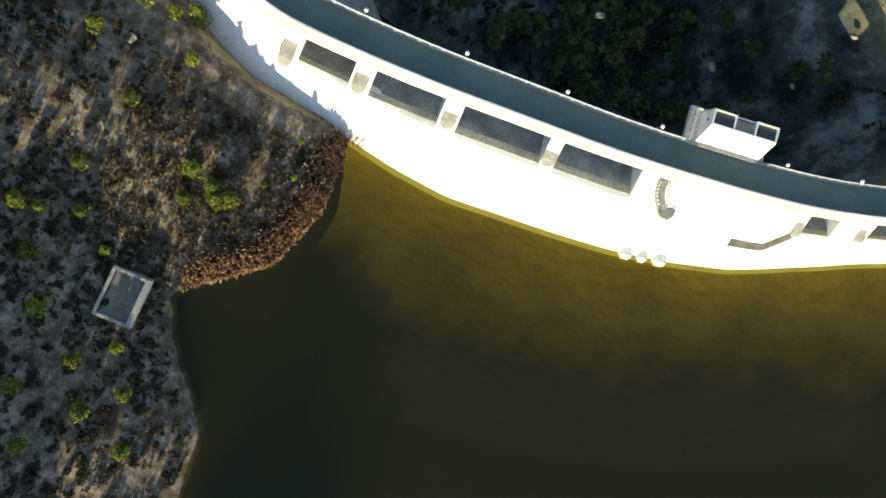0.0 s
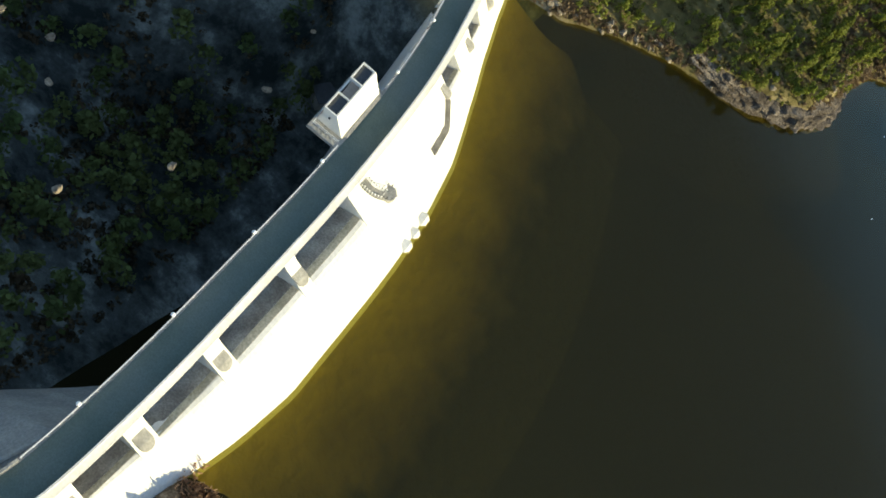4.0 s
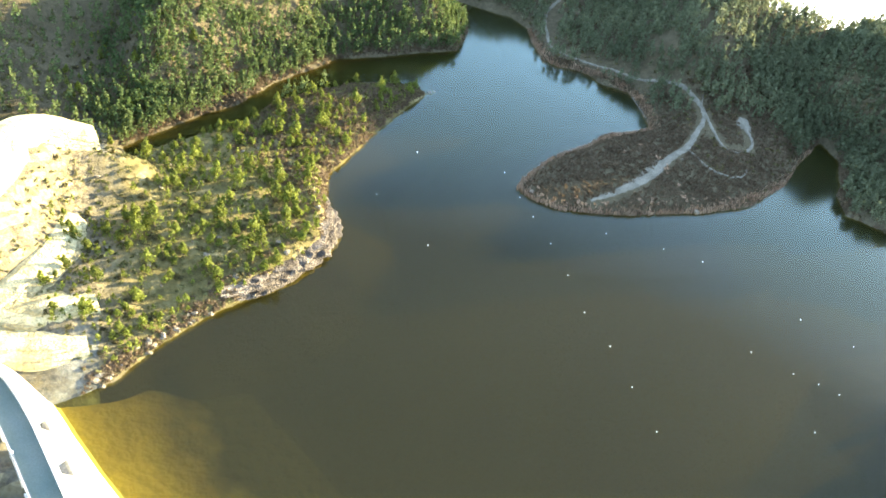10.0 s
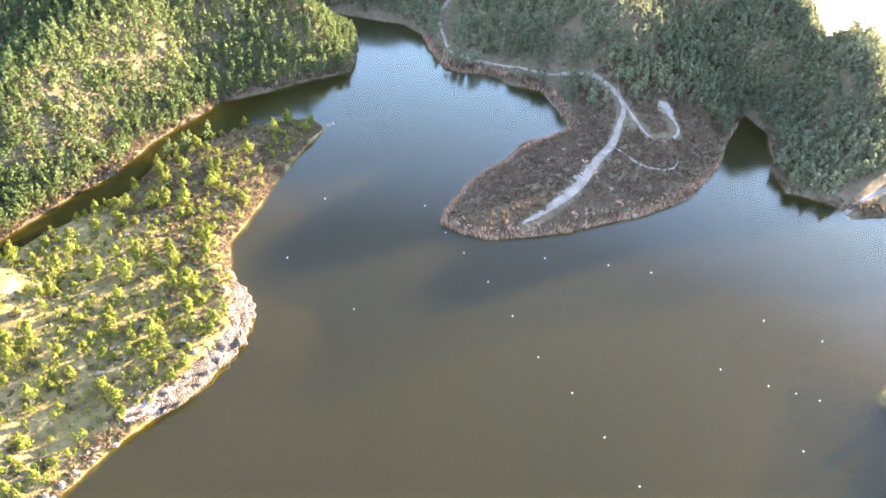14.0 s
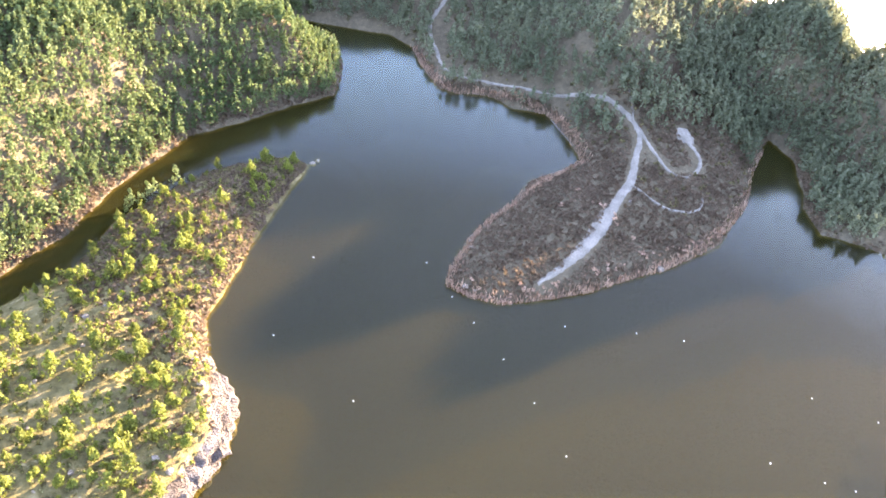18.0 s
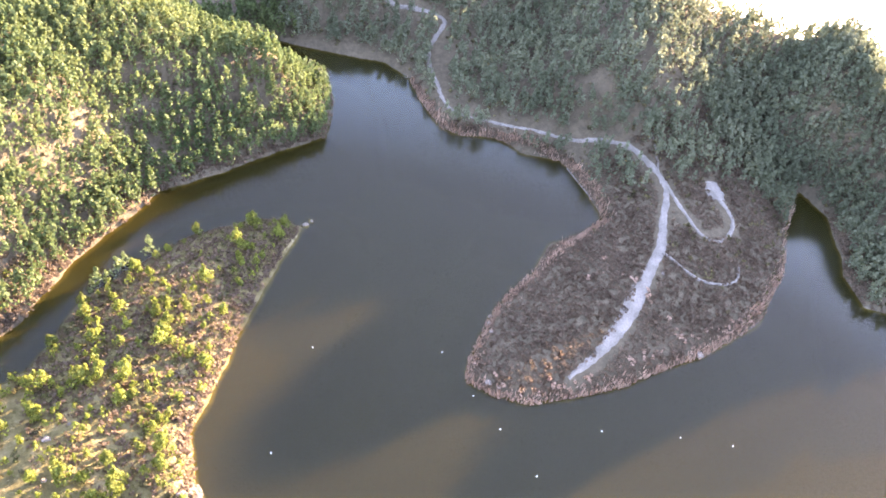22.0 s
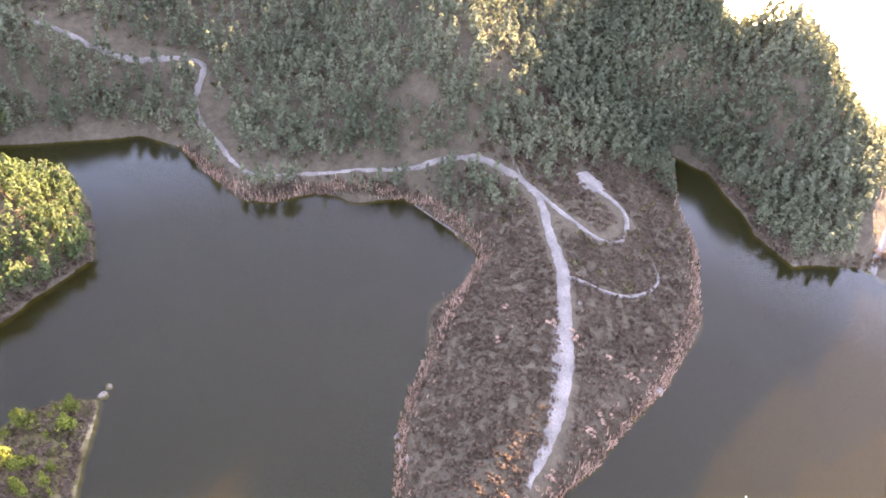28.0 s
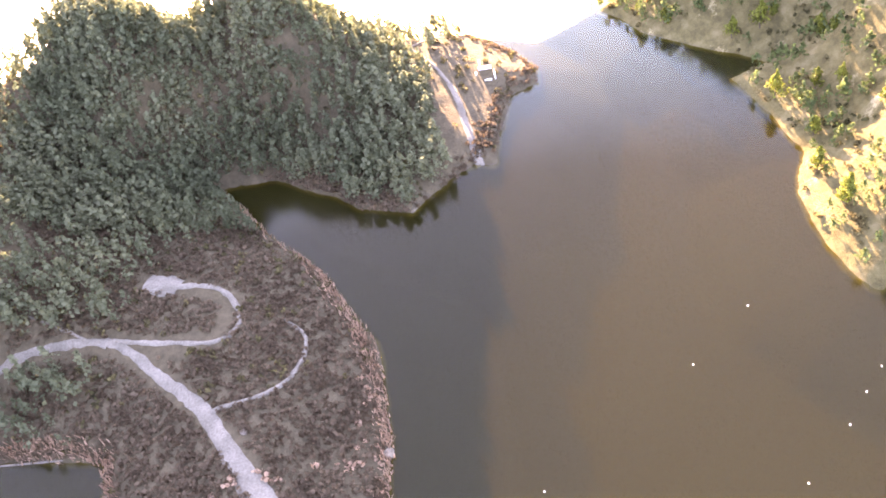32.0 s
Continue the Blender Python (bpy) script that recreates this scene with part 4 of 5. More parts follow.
track([(193, 268), (197, 277), (199, 283)], [0.8, 0.6, 0.4], "faint earth track into the woods", 0.2)
track([(290, 201), (281, 205), (277, 208), (268, 203), (258, 199), (244, 197), (232, 195.5)], [0.8, 0.9, 0.9, 1.1, 1.4, 1.7, 2.0], "pale earth track down to the opposite point", 0.22)
track([(-57, 180), (-60, 170), (-62, 158), (-64, 146), (-70, 136), (-82, 128), (-96, 124)], [4.5, 3.4, 3.2, 3.2, 4.2, 4.4, 4.4], "narrow service road along the cliff below the dam", 0.3)

# ---------------------------------------------------------------- plants
def tufts(rng, lobes, count, size, up=0.25):
    """Small leaf clumps over a set of lobes: centre, radius, height of each."""
    lobe = rng.randint(0, len(lobes), count)
    lob = np.array(lobes)[lobe]
    d = rng.normal(size=(count, 3))
    d[:, 2] += up
    d /= np.linalg.norm(d, axis=1)[:, None]
    c = lob[:, :3] + d * np.stack([lob[:, 3], lob[:, 3], lob[:, 4]], 1) * rng.uniform(0.55, 1.05, (count, 1))
    nrm = d + rng.normal(size=(count, 3)) * 0.55
    nrm /= np.linalg.norm(nrm, axis=1)[:, None]
    a = np.cross(nrm, rng.normal(size=(count, 3)))
    a /= np.linalg.norm(a, axis=1)[:, None]
    b = np.cross(nrm, a)
    w = size * rng.uniform(0.6, 1.3, (count, 1))
    v = np.stack([c + a * w, c + b * w * 0.8, c - a * w, c - b * w * 0.8], 1)
    return v.reshape(-1, 3), np.arange(count * 4).reshape(-1, 4)


def pine_lobes(rng, tall, wide, count=9):
    out = []
    for i in range(count):
        f = (i + 0.5) / count
        r = wide * (0.50 * (1 - f) + 0.07) * rng.uniform(0.75, 1.2)
        off = wide * 0.42 * (1 - f) ** 0.8 * rng.uniform(0.3, 1.0)
        ang = rng.uniform(0, 2 * math.pi)
        out.append((off * math.cos(ang), off * math.sin(ang), tall * (0.24 + 0.70 * f), r, r * rng.uniform(0.75, 1.1)))
    return out


def trunk_mesh(rng, tall):
    bm = bmesh.new()
    bend = Vector((rng.uniform(-0.25, 0.25), rng.uniform(-0.25, 0.25), 0))
    add_tube(bm, (0, 0, -0.5), bend + Vector((0, 0, tall * 0.45)), 0.19, 0.12, 6)
    add_tube(bm, bend + Vector((0, 0, tall * 0.43)), bend * 1.6 + Vector((0, 0, tall * 0.92)), 0.12, 0.03, 5)
    for i in range(5):
        z, a = tall * rng.uniform(0.28, 0.75), rng.uniform(0, 6.28)
        add_tube(bm, bend * (z / tall) * 2 + Vector((0, 0, z)), Vector((math.cos(a), math.sin(a), 0.35)) * tall * 0.22 + Vector((0, 0, z)), 0.06, 0.02, 4)
    return bm


def ground_tree(kind, label, category, group, rng, tall, wide, count, size, mat):
    t = thing(kind, label, category, group)
    part("trunk", trunk_mesh(rng, tall), BARK, t)
    part("crown", mesh_np("crown", *tufts(rng, pine_lobes(rng, tall, wide, rng.randint(8, 12)), count, size), mat), mat, t)
    return t


rng = np.random.RandomState(11)
LAND_SD = lambda q: np.where(inside(q, LAKE), -1, 1) * to_line(q, SHORE)
ROADS = [np.array(p, float) for p in ([(154, 322), (166, 311), (177, 300), (189, 288), (194, 275), (193, 266), (184, 256), (176, 248), (165, 240), (149, 229.5), (137, 224.4), (128, 222.6)],
                                      [(194, 267), (192, 257), (190, 247), (201, 245.5), (206, 257), (208, 263)], [(290, 201), (277, 208), (258, 199), (232, 195.5)],
                                      [(143, 390), (171, 361), (156, 337), (154, 322)])]


def scatter(count, xr, yr, shore=2.0, density=None, clear=2.5, tries=60, apart=0.0):
    """Seeded places on land, thinned by a density between 0 and 1."""
    got = []
    for _ in range(tries):
        q = np.stack([rng.uniform(*xr, 400), rng.uniform(*yr, 400)], 1)
        ok = LAND_SD(q) > shore
        ok &= to_line(q, AXIS) > 16
        for line in ROADS:
            ok &= to_line(q, line) > clear
        if density is not None:
            ok &= rng.rand(len(q)) < density(q)
        for p in q[ok]:
            if not apart or all((p[0] - g[0]) ** 2 + (p[1] - g[1]) ** 2 > apart ** 2 for g in got[-400:]):
                got.append(p)
        if len(got) >= count:
            break
    return np.array(got[:count])


def near(x, y, r):
    return lambda q: np.exp(-(((q[:, 0] - x) ** 2 + (q[:, 1] - y) ** 2) / r ** 2))


def along_line(points, count, spread):
    """Places on land strewn along a line."""
    p = spline(points, 0.5)
    q = p[rng.randint(0, len(p), count)] + rng.normal(0, spread, (count, 2))
    return q[LAND_SD(q) > 1.0]


pines = []
for i in range(6):
    tall = (8.6, 6.6, 5.4, 7.8, 4.4, 6.0)[i]
    wide = (3.6, 3.0, 2.8, 3.1, 2.4, 3.4)[i]
    pines.append(ground_tree("pine_tree", "yellow-green pine with a ragged crown on the dry slope", "tree", "pines on the slopes", rng, tall, wide, 640, 0.31, NEEDLES))


def plant(kinds, places, spread=(0.75, 1.25)):
    z = ground_at(places[:, 0], places[:, 1])
    for (x, y), h in zip(places, z):
        t = kinds[rng.randint(len(kinds))]
        m = Matrix.Translation((x, y, h)) @ Matrix.Rotation(rng.uniform(0, 6.28), 4, "Z") @ Matrix.Scale(rng.uniform(*spread), 4)
        c = copy_thing(t, m)
        c.matrix_basis = m


slope = lambda q: np.clip(0.25 + 0.9 * near(30, 235, 30)(q) + 0.9 * near(0, 192, 22)(q) + 0.25 * near(55, 282, 22)(q) + 0.5 * near(10, 215, 30)(q), 0, 1) * (0.35 + 0.65 * (wavy(q, 16, 3, 0.6, 9) > -0.1)) * (1 - 0.5 * step01(q[:, 0] + q[:, 1], 298, 312))
P_TREES = scatter(150, (-34, 90), (172, 300), 2.2, lambda q: slope(q) * (to_line(q, np.array([(-56, 190), (-36, 234), (-14, 240)], float)) > 13), apart=2.2)
T_TREES = along_line([(30, 279), (45, 290), (62, 297), (78, 297), (86, 294), (70, 284), (58, 270)], 34, 2.4)
D_TREES = np.array([(28.5, 20.1), (36.9, 15.5), (35.1, 23), (43.2, 19.1), (39, 28.1), (7.1, 26.6), (0.3, 23.8), (2.8, 17.2), (2, 21.4), (9.7, 13.7), (7, 10.4), (16.9, 22.1), (22.5, 3.8), (37.2, 10.8),
                    (42, 13.1), (36.7, 18.3), (52, 36), (56, 31), (50, 24), (58, 40), (48, 15), (62, 26), (66, 44), (63, 36), (70, 30), (26.7, 34.3)])
W_TREES = scatter(36, (-122, -52), (132, 262), 2, lambda q: 0.8 * (to_line(q, np.array([(-56, 188), (-36, 236)], float)) > 13), apart=3.5)
E_TREES = scatter(55, (178, 285), (98, 152), 1.2, None, apart=2.3)
for places, spread in ((P_TREES, (0.45, 1.0)), (T_TREES, (0.4, 0.85)), (D_TREES, (0.6, 0.9)), (W_TREES, (0.7, 1.15)), (E_TREES, (0.6, 1.05))):
    plant(pines, places, spread)
plant(pines[2:3] + pines[4:5], np.array([(10.3, 46.4), (15.9, 48.2), (19.5, 44.5)]), (0.42, 0.5))
for t, (x, y), k_ in zip(pines, ((22.2, 34.4), (23.0, 37.6), (23.6, 41.0), (30, 236), (-76, 150), (24.4, 39.4)), (0.75, 0.85, 0.9, 1.0, 1.0, 0.85)):
    t.matrix_basis = Matrix.Translation((x, y, float(ground_at(x, y)[0]))) @ Matrix.Scale(k_, 4)


def wood(name, label, places, tall, wide, count, size, mat, category="woodland"):
    """Many trees as one stand."""
    vs, fs, tv, tf, n_ = [], [], [], [], 0
    z = ground_at(places[:, 0], places[:, 1])
    kinds = [tufts(rng, pine_lobes(rng, 1.0, wide / tall, 7), count, size / tall) for _ in range(14)]
    for (x, y), h in zip(places, z):
        v, f = kinds[rng.randint(len(kinds))]
        k_ = tall * rng.uniform(0.65, 1.3)
        a = rng.uniform(0, 6.28)
        rot = np.array([[math.cos(a), -math.sin(a), 0], [math.sin(a), math.cos(a), 0], [0, 0, 1]])
        vs.append(v @ rot.T * k_ + (x, y, h - 0.1))
        fs.append(f + n_)
        n_ += len(v)
    return tagged(new(name, mesh_np(name, np.vstack(vs), np.vstack(fs), mat)), label, category, kind="stuff")


wood("pine_wood", "dense pine wood over the hill behind the channel",
     scatter(4100, (-60, 124), (262, 392), 0.4, lambda q: (0.75 + 0.25 * (wavy(q, 30, 3, 0.5, 14) > -0.25)) * (q[:, 1] > 0.46 * q[:, 0] + 271) * (0.12 + 0.88 * step01(q[:, 0] - 0.3 * (q[:, 1] - 270), -30, -6)), apart=1.7, tries=600), 7.0, 2.6, 62, 0.36, FOREST)
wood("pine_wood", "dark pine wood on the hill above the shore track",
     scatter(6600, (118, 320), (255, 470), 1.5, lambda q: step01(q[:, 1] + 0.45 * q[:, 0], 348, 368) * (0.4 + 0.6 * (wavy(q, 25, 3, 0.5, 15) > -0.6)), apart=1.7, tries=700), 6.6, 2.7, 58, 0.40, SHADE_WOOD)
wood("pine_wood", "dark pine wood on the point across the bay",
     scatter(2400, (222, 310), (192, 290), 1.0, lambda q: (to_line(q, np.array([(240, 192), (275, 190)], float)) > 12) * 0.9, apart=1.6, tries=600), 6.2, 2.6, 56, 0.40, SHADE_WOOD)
wood("young_pines", "small yellow-green pines among the peninsula's dry grass",
     scatter(500, (-30, 92), (172, 302), 1.6, lambda q: np.clip(slope(q) + 0.25, 0, 1) * (to_line(q, np.array([(-56, 190), (-36, 234), (-14, 240)], float)) > 11), apart=1.5, tries=300), 3.0, 1.7, 60, 0.27, NEEDLES)
wood("young_pines", "small pines and junipers on the western slopes",
     scatter(170, (-125, -50), (132, 275), 2, lambda q: 0.9 * (to_line(q, np.array([(-56, 188), (-36, 236)], float)) > 9), apart=2.5, tries=200), 4.0, 2.2, 70, 0.32, NEEDLES)
wood("pine_wood", "scattered pines on the far east bank",
     scatter(900, (176, 335), (80, 160), 1.2, lambda q: 0.25 + 0.75 * (wavy(q, 16, 3, 0.6, 44) > -0.15), apart=1.8, tries=300), 4.2, 2.4, 64, 0.34, FOREST)
wood("gorge_trees", "dark trees in the shaded gorge below the dam",
     scatter(190, (-125, -26), (30, 168), 0, lambda q: (0.3 + 0.7 * near(-38, 90, 36)(q)) * (to_line(q, np.array([(-50, 168), (-57, 150), (-62, 132), (-80, 124)], float)) > 12), apart=2.6, tries=200), 6.4, 5.2, 110, 0.6, FOREST)


def bushes(name, label, places, size, mat, count=14, category="scrub", lift=0.0):
    vs, fs, n_ = [], [], 0
    z = ground_at(places[:, 0], places[:, 1])
    kinds = [tufts(rng, [(rng.uniform(-0.4, 0.4), rng.uniform(-0.4, 0.4), 0.3, 0.55, 0.45) for _ in range(3)], count, 0.34) for _ in range(16)]
    for (x, y), h in zip(places, z):
        v, f = kinds[rng.randint(len(kinds))]
        vs.append(v * size * rng.uniform(0.5, 1.4) + (x, y, h + lift))
        fs.append(f + n_)
        n_ += len(v)
    return tagged(new(name, mesh_np(name, np.vstack(vs), np.vstack(fs), mat)), label, category, kind="stuff")


clumped = lambda size, seed, cut: (lambda q: 0.12 + 0.88 * (wavy(q, size, 4, 0.6, seed) > cut))
bushes("scrub", "low dry olive bushes over the peninsula", scatter(2400, (-50, 90), (168, 300), 0.6, clumped(14, 21, -0.1), 2, 240), 0.7, DRY_SCRUB)
bushes("scrub", "low grey bushes over the near bank", scatter(5600, (-25, 95), (-28, 56), 0.6, clumped(6, 22, -0.05), 2, 360), 0.62, DARK_SCRUB)
bushes("scrub", "low brown bushes over the headland", scatter(9500, (106, 240), (214, 285), 0.2, clumped(12, 23, -0.55), 1.9, 500), 0.75, HEATH, 11)
bushes("scrub", "low bushes over the western slopes", scatter(1500, (-130, -45), (130, 280), 1, clumped(9, 24, 0.0), 2, 200), 0.9, SCRUB)
bushes("scrub", "low bushes over the wooded hills", scatter(4800, (-60, 335), (225, 420), 1, lambda q: (q[:, 1] > 262) | (q[:, 0] > 242), 2, 200), 0.9, SCRUB)
bushes("scrub", "brown bushes along the opposite point and east bank", scatter(1200, (178, 330), (95, 262), 0.4, clumped(12, 26, 0.0), 1.8, 160), 1.0, SCRUB)
bushes("scrub", "dark bushes on the gorge floor", scatter(2000, (-125, -22), (25, 152), 0, lambda q: (wavy(q, 9, 4, 0.6, 27) > 0) * (ground_at(q[:, 0], q[:, 1]) < -5), 2, 240), 1.2, DARK_SCRUB)


def reeds(places, tall):
    count = len(places)
    z = np.maximum(ground_at(places[:, 0], places[:, 1]), 0.0)
    a = rng.uniform(0, 6.28, count)
    lean = rng.normal(0, 0.22, (count, 2)) * tall
    h = tall * rng.uniform(0.6, 1.25, count)
    w = rng.uniform(0.10, 0.22, count)
    dx, dy = np.cos(a) * w, np.sin(a) * w
    p0 = np.stack([places[:, 0] - dx, places[:, 1] - dy, z - 0.1], 1)
    p1 = np.stack([places[:, 0] + dx, places[:, 1] + dy, z - 0.1], 1)
    p2 = np.stack([places[:, 0] + dx * 0.5 + lean[:, 0], places[:, 1] + dy * 0.5 + lean[:, 1], z + h], 1)
    p3 = np.stack([places[:, 0] - dx * 0.5 + lean[:, 0], places[:, 1] - dy * 0.5 + lean[:, 1], z + h], 1)
    v = np.stack([p0, p1, p2, p3], 1).reshape(-1, 3)
    return v, np.arange(count * 4).reshape(-1, 4)


def along(line, count, spread):
    """Places strewn along a shore."""
    p = spline(line, 0.5)
    q = p[rng.randint(0, len(p), count)] + rng.normal(0, spread, (count, 2))
    return q[LAND_SD(q) > -0.8]


bank = along([(8, 52.5), (15, 53.2), (22, 52.5), (30, 50), (38, 41.5)], 5200, 1.6)
tagged(new("reed_bed", mesh_np("reed_bed", *reeds(bank, 1.5), REED)), "rust-brown dry reeds along the near bank", "reeds", kind="stuff")
bank = np.vstack([along([(110, 239), (107, 234), (117, 223), (141, 218), (176, 218), (208, 230), (232, 248)], 2600, 0.9), along([(110, 238), (124, 249), (141, 256), (162, 263), (173, 268), (176, 289), (163, 308), (150, 316), (150, 345)], 2600, 0.9)])
tagged(new("reed_bed", mesh_np("reed_bed", *reeds(bank, 1.2), REED)), "rust-brown dry reeds round the headland", "reeds", kind="stuff")

bushes("scrub", "grey-brown leafless scrub on the peninsula's tip", scatter(3600, (18, 92), (196, 302), 0.3, lambda q: 0.15 + 0.85 * step01(q[:, 0] + 0.6 * (q[:, 1] - 235), 26, 48), 1.5, 200), 0.75, HEATH, 11)


bushes("scrub", "brown leafless bushes beside the dam's near end", scatter(1500, (0, 42), (22, 54), 0.2, None, 1.5, 100), 0.55, HEATH, 11)


bush_shapes = []
for i in range(7):
    lobes = [(rng.uniform(-0.5, 0.5), rng.uniform(-0.5, 0.5), rng.uniform(0.2, 0.4), rng.uniform(0.4, 0.65), rng.uniform(0.3, 0.45)) for _ in range(4)]
    bush_shapes.append((mesh_np("bush", *tufts(rng, lobes, 90, 0.22, 0.5), DARK_SCRUB), mesh_np("bush", *tufts(rng, lobes, 90, 0.22, 0.5), SCRUB)))


def lone_bushes(places, which, low, high, label, group):
    """Bushes that stand apart, each an object of its own."""
    for (x, y), h in zip(places, ground_at(places[:, 0], places[:, 1])):
        ob = new("bush", bush_shapes[rng.randint(7)][which])
        ob.matrix_basis = Matrix.Translation((x, y, h - 0.05)) @ Matrix.Rotation(rng.uniform(0, 6.28), 4, "Z") @ Matrix.Scale(rng.uniform(low, high), 4)
        tagged(ob, label, "bush", group)


lone_bushes(scatter(150, (0, 78), (2, 52), 1.5, None, 2, 60, apart=2.2), 0, 0.8, 1.7, "rounded dark heather bush on the stony bank", "bushes on the near bank")
lone_bushes(scatter(110, (-30, 60), (176, 280), 2, None, 2, 60, apart=3.0), 1, 0.8, 1.6, "rounded olive bush in the dry grass", "bushes on the peninsula")


def shore_bushes(line, count, spread, size, mat, label):
    q = along(line, count, spread)
    bushes("scrub", label, q[LAND_SD(q) > 0.1], size, mat)


shore_bushes([(-20, 169), (-7, 180), (10, 192), (24, 198), (41, 212), (44, 234), (47, 246), (61, 262), (78, 281), (91, 293)], 1500, 1.6, 0.8, HEATH, "brown leafless bushes along the peninsula's shore")
shore_bushes([(-13, 266), (10, 282), (23, 289), (37, 303), (63, 320), (113, 327), (123, 345)], 1500, 1.5, 0.9, HEATH, "brown bushes along the pine hill's shore")
shore_bushes([(150, 345), (149, 333), (148, 319), (162, 309), (175, 293), (174, 276)], 700, 1.3, 0.8, HEATH, "brown bushes along the track's shore")
shore_bushes([(241, 242), (231, 227), (221, 211), (234, 196), (256, 186), (265, 178), (287, 193)], 900, 1.5, 0.8, HEATH, "brown bushes along the opposite point's shore")
pale = along([(150, 247), (159, 250), (163, 218), (170, 219), (185, 220), (118, 224), (112, 236)], 90, 1.0)
bushes("dead_scrub", "pale leafless bushes at the headland's edge", pale, 0.9, REED)

# ---------------------------------------------------------------- rocks
def boulder(seed, size):
    r = np.random.RandomState(seed)
    bm = bmesh.new()
    bmesh.ops.create_icosphere(bm, subdivisions=2, radius=1.0)
    cuts = [(Vector(r.normal(size=3)).normalized(), r.uniform(0.45, 0.8)) for _ in range(9)]
    for v in bm.verts:
        for nrm, d in cuts:
            over = v.co.dot(nrm) - d
            if over > 0:
                v.co -= nrm * over
        v.co.x, v.co.y, v.co.z = v.co.x * size[0], v.co.y * size[1], v.co.z * size[2]
    return bm


rocks = []
for i in range(6):
    me = bpy.data.meshes.new("boulder")
    bm = boulder(40 + i, (1.0, 0.8, 0.62))
    bm.to_mesh(me)
    bm.free()
    me.materials.append(ROCK)
    rocks.append(me)


def lay_rocks(places, low, high, label, sink=0.25, group="boulders on the shore"):
    z = np.maximum(ground_at(places[:, 0], places[:, 1]), -0.5)
    for (x, y), h in zip(places, z):
        k_ = rng.uniform(low, high)
        ob = new("boulder", rocks[rng.randint(6)])
        ob.matrix_basis = Matrix.Translation((x, y, h + k_ * (0.6 - sink) * 0.5)) @ Euler((rng.uniform(-0.3, 0.3), rng.uniform(-0.3, 0.3), rng.uniform(0, 6.28))).to_matrix().to_4x4() @ Matrix.Scale(k_, 4)
        tagged(ob, label, "rock", group)


lay_rocks(along([(14, 195), (24, 199), (34, 206), (41, 212), (43, 222), (43, 234)], 75, 1.9), 0.35, 1.3, "pale limestone boulder on the rocky point")
lay_rocks(along([(-24, 170), (-14, 174), (-2, 185), (10, 192)], 26, 1.0), 0.5, 1.3, "pale limestone boulder at the water's edge")
lay_rocks(np.array([(164.5, 217.0), (92.5, 294), (94.5, 295), (112, 229), (110.5, 231), (120.5, 246), (122, 248.5), (119, 243), (169.5, 239.6)]), 0.6, 1.4, "pale boulder at the lake's edge")
lay_rocks(np.array([(22, 20), (23.5, 21), (14, 30), (35, 27), (9, 18), (50, 22)]), 0.5, 1.1, "pale stone lying in the scrub", group="stones in the scrub")


lay_rocks(scatter(20, (-75, -28), (52, 150), 0, None, apart=2.0, tries=40), 0.4, 1.1, "grey boulder in the shaded gorge", group="boulders in the gorge")
lay_rocks(scatter(46, (-50, 60), (176, 262), 3, None, apart=3.0, tries=40), 0.4, 1.1, "pale rock among the dry grass", group="rocks on the peninsula")


def scarp(points, tall, beds=5, out=1.0, lean=0.55, seg=5, mat=None, rough=1.0, label="bedded tan limestone face breaking out of the slope"):
    """A bedded cliff along a line, facing to its right, in separate blocks."""
    line = spline(points, 1.5)
    t = np.gradient(line, axis=0)
    t /= np.linalg.norm(t, axis=1)[:, None]
    nrm = np.stack([t[:, 1], -t[:, 0]], 1)
    foot = line + nrm * out
    n_ = len(line)
    base = np.convolve(np.pad(ground_at(foot[:, 0], foot[:, 1]), 4, mode="edge"), np.ones(9) / 9, "valid")
    up = tall * (0.45 + 0.55 * np.sin(np.linspace(0.15, math.pi - 0.15, n_))) * (1 + 0.07 * np.convolve(rng.normal(size=n_ + 8), np.ones(9) / 3, "valid"))
    columns = [np.c_[line - nrm * 9.0, base + up - 1.5], np.c_[line - nrm * 3.0, base + up + 0.4]]
    for k_ in range(beds):
        jut = rough * rng.normal(0, 0.16, n_) + rough * 0.22 * np.convolve(rng.normal(size=n_ + 6), np.ones(7) / 3, "valid")
        for f, more in ((k_, 0.0), (k_ + 0.82, 0.12)):
            z = base + up * (1 - f / beds) + rng.normal(0, 0.12, n_)
            u = jut + more + (up * lean) * (f / beds)
            columns.append(np.c_[line + nrm * u[:, None], z])
    columns.append(np.c_[line + nrm * (up * lean + 0.6)[:, None], base - 1.5])
    v = np.stack(columns, 1)
    for i in range(0, n_ - 2, seg):
        block = v[i:i + seg + 1]
        if len(block) < 2:
            continue
        r_, c_ = block.shape[:2]
        idx = np.arange(r_ * c_).reshape(r_, c_)
        faces = np.stack([idx[:-1, :-1], idx[:-1, 1:], idx[1:, 1:], idx[1:, :-1]], -1).reshape(-1, 4)
        tagged(new("rock_ledge", mesh_np("rock_ledge", block.reshape(-1, 3), faces[:, ::-1], mat or STRATA)), label, "rock", "limestone ledges")


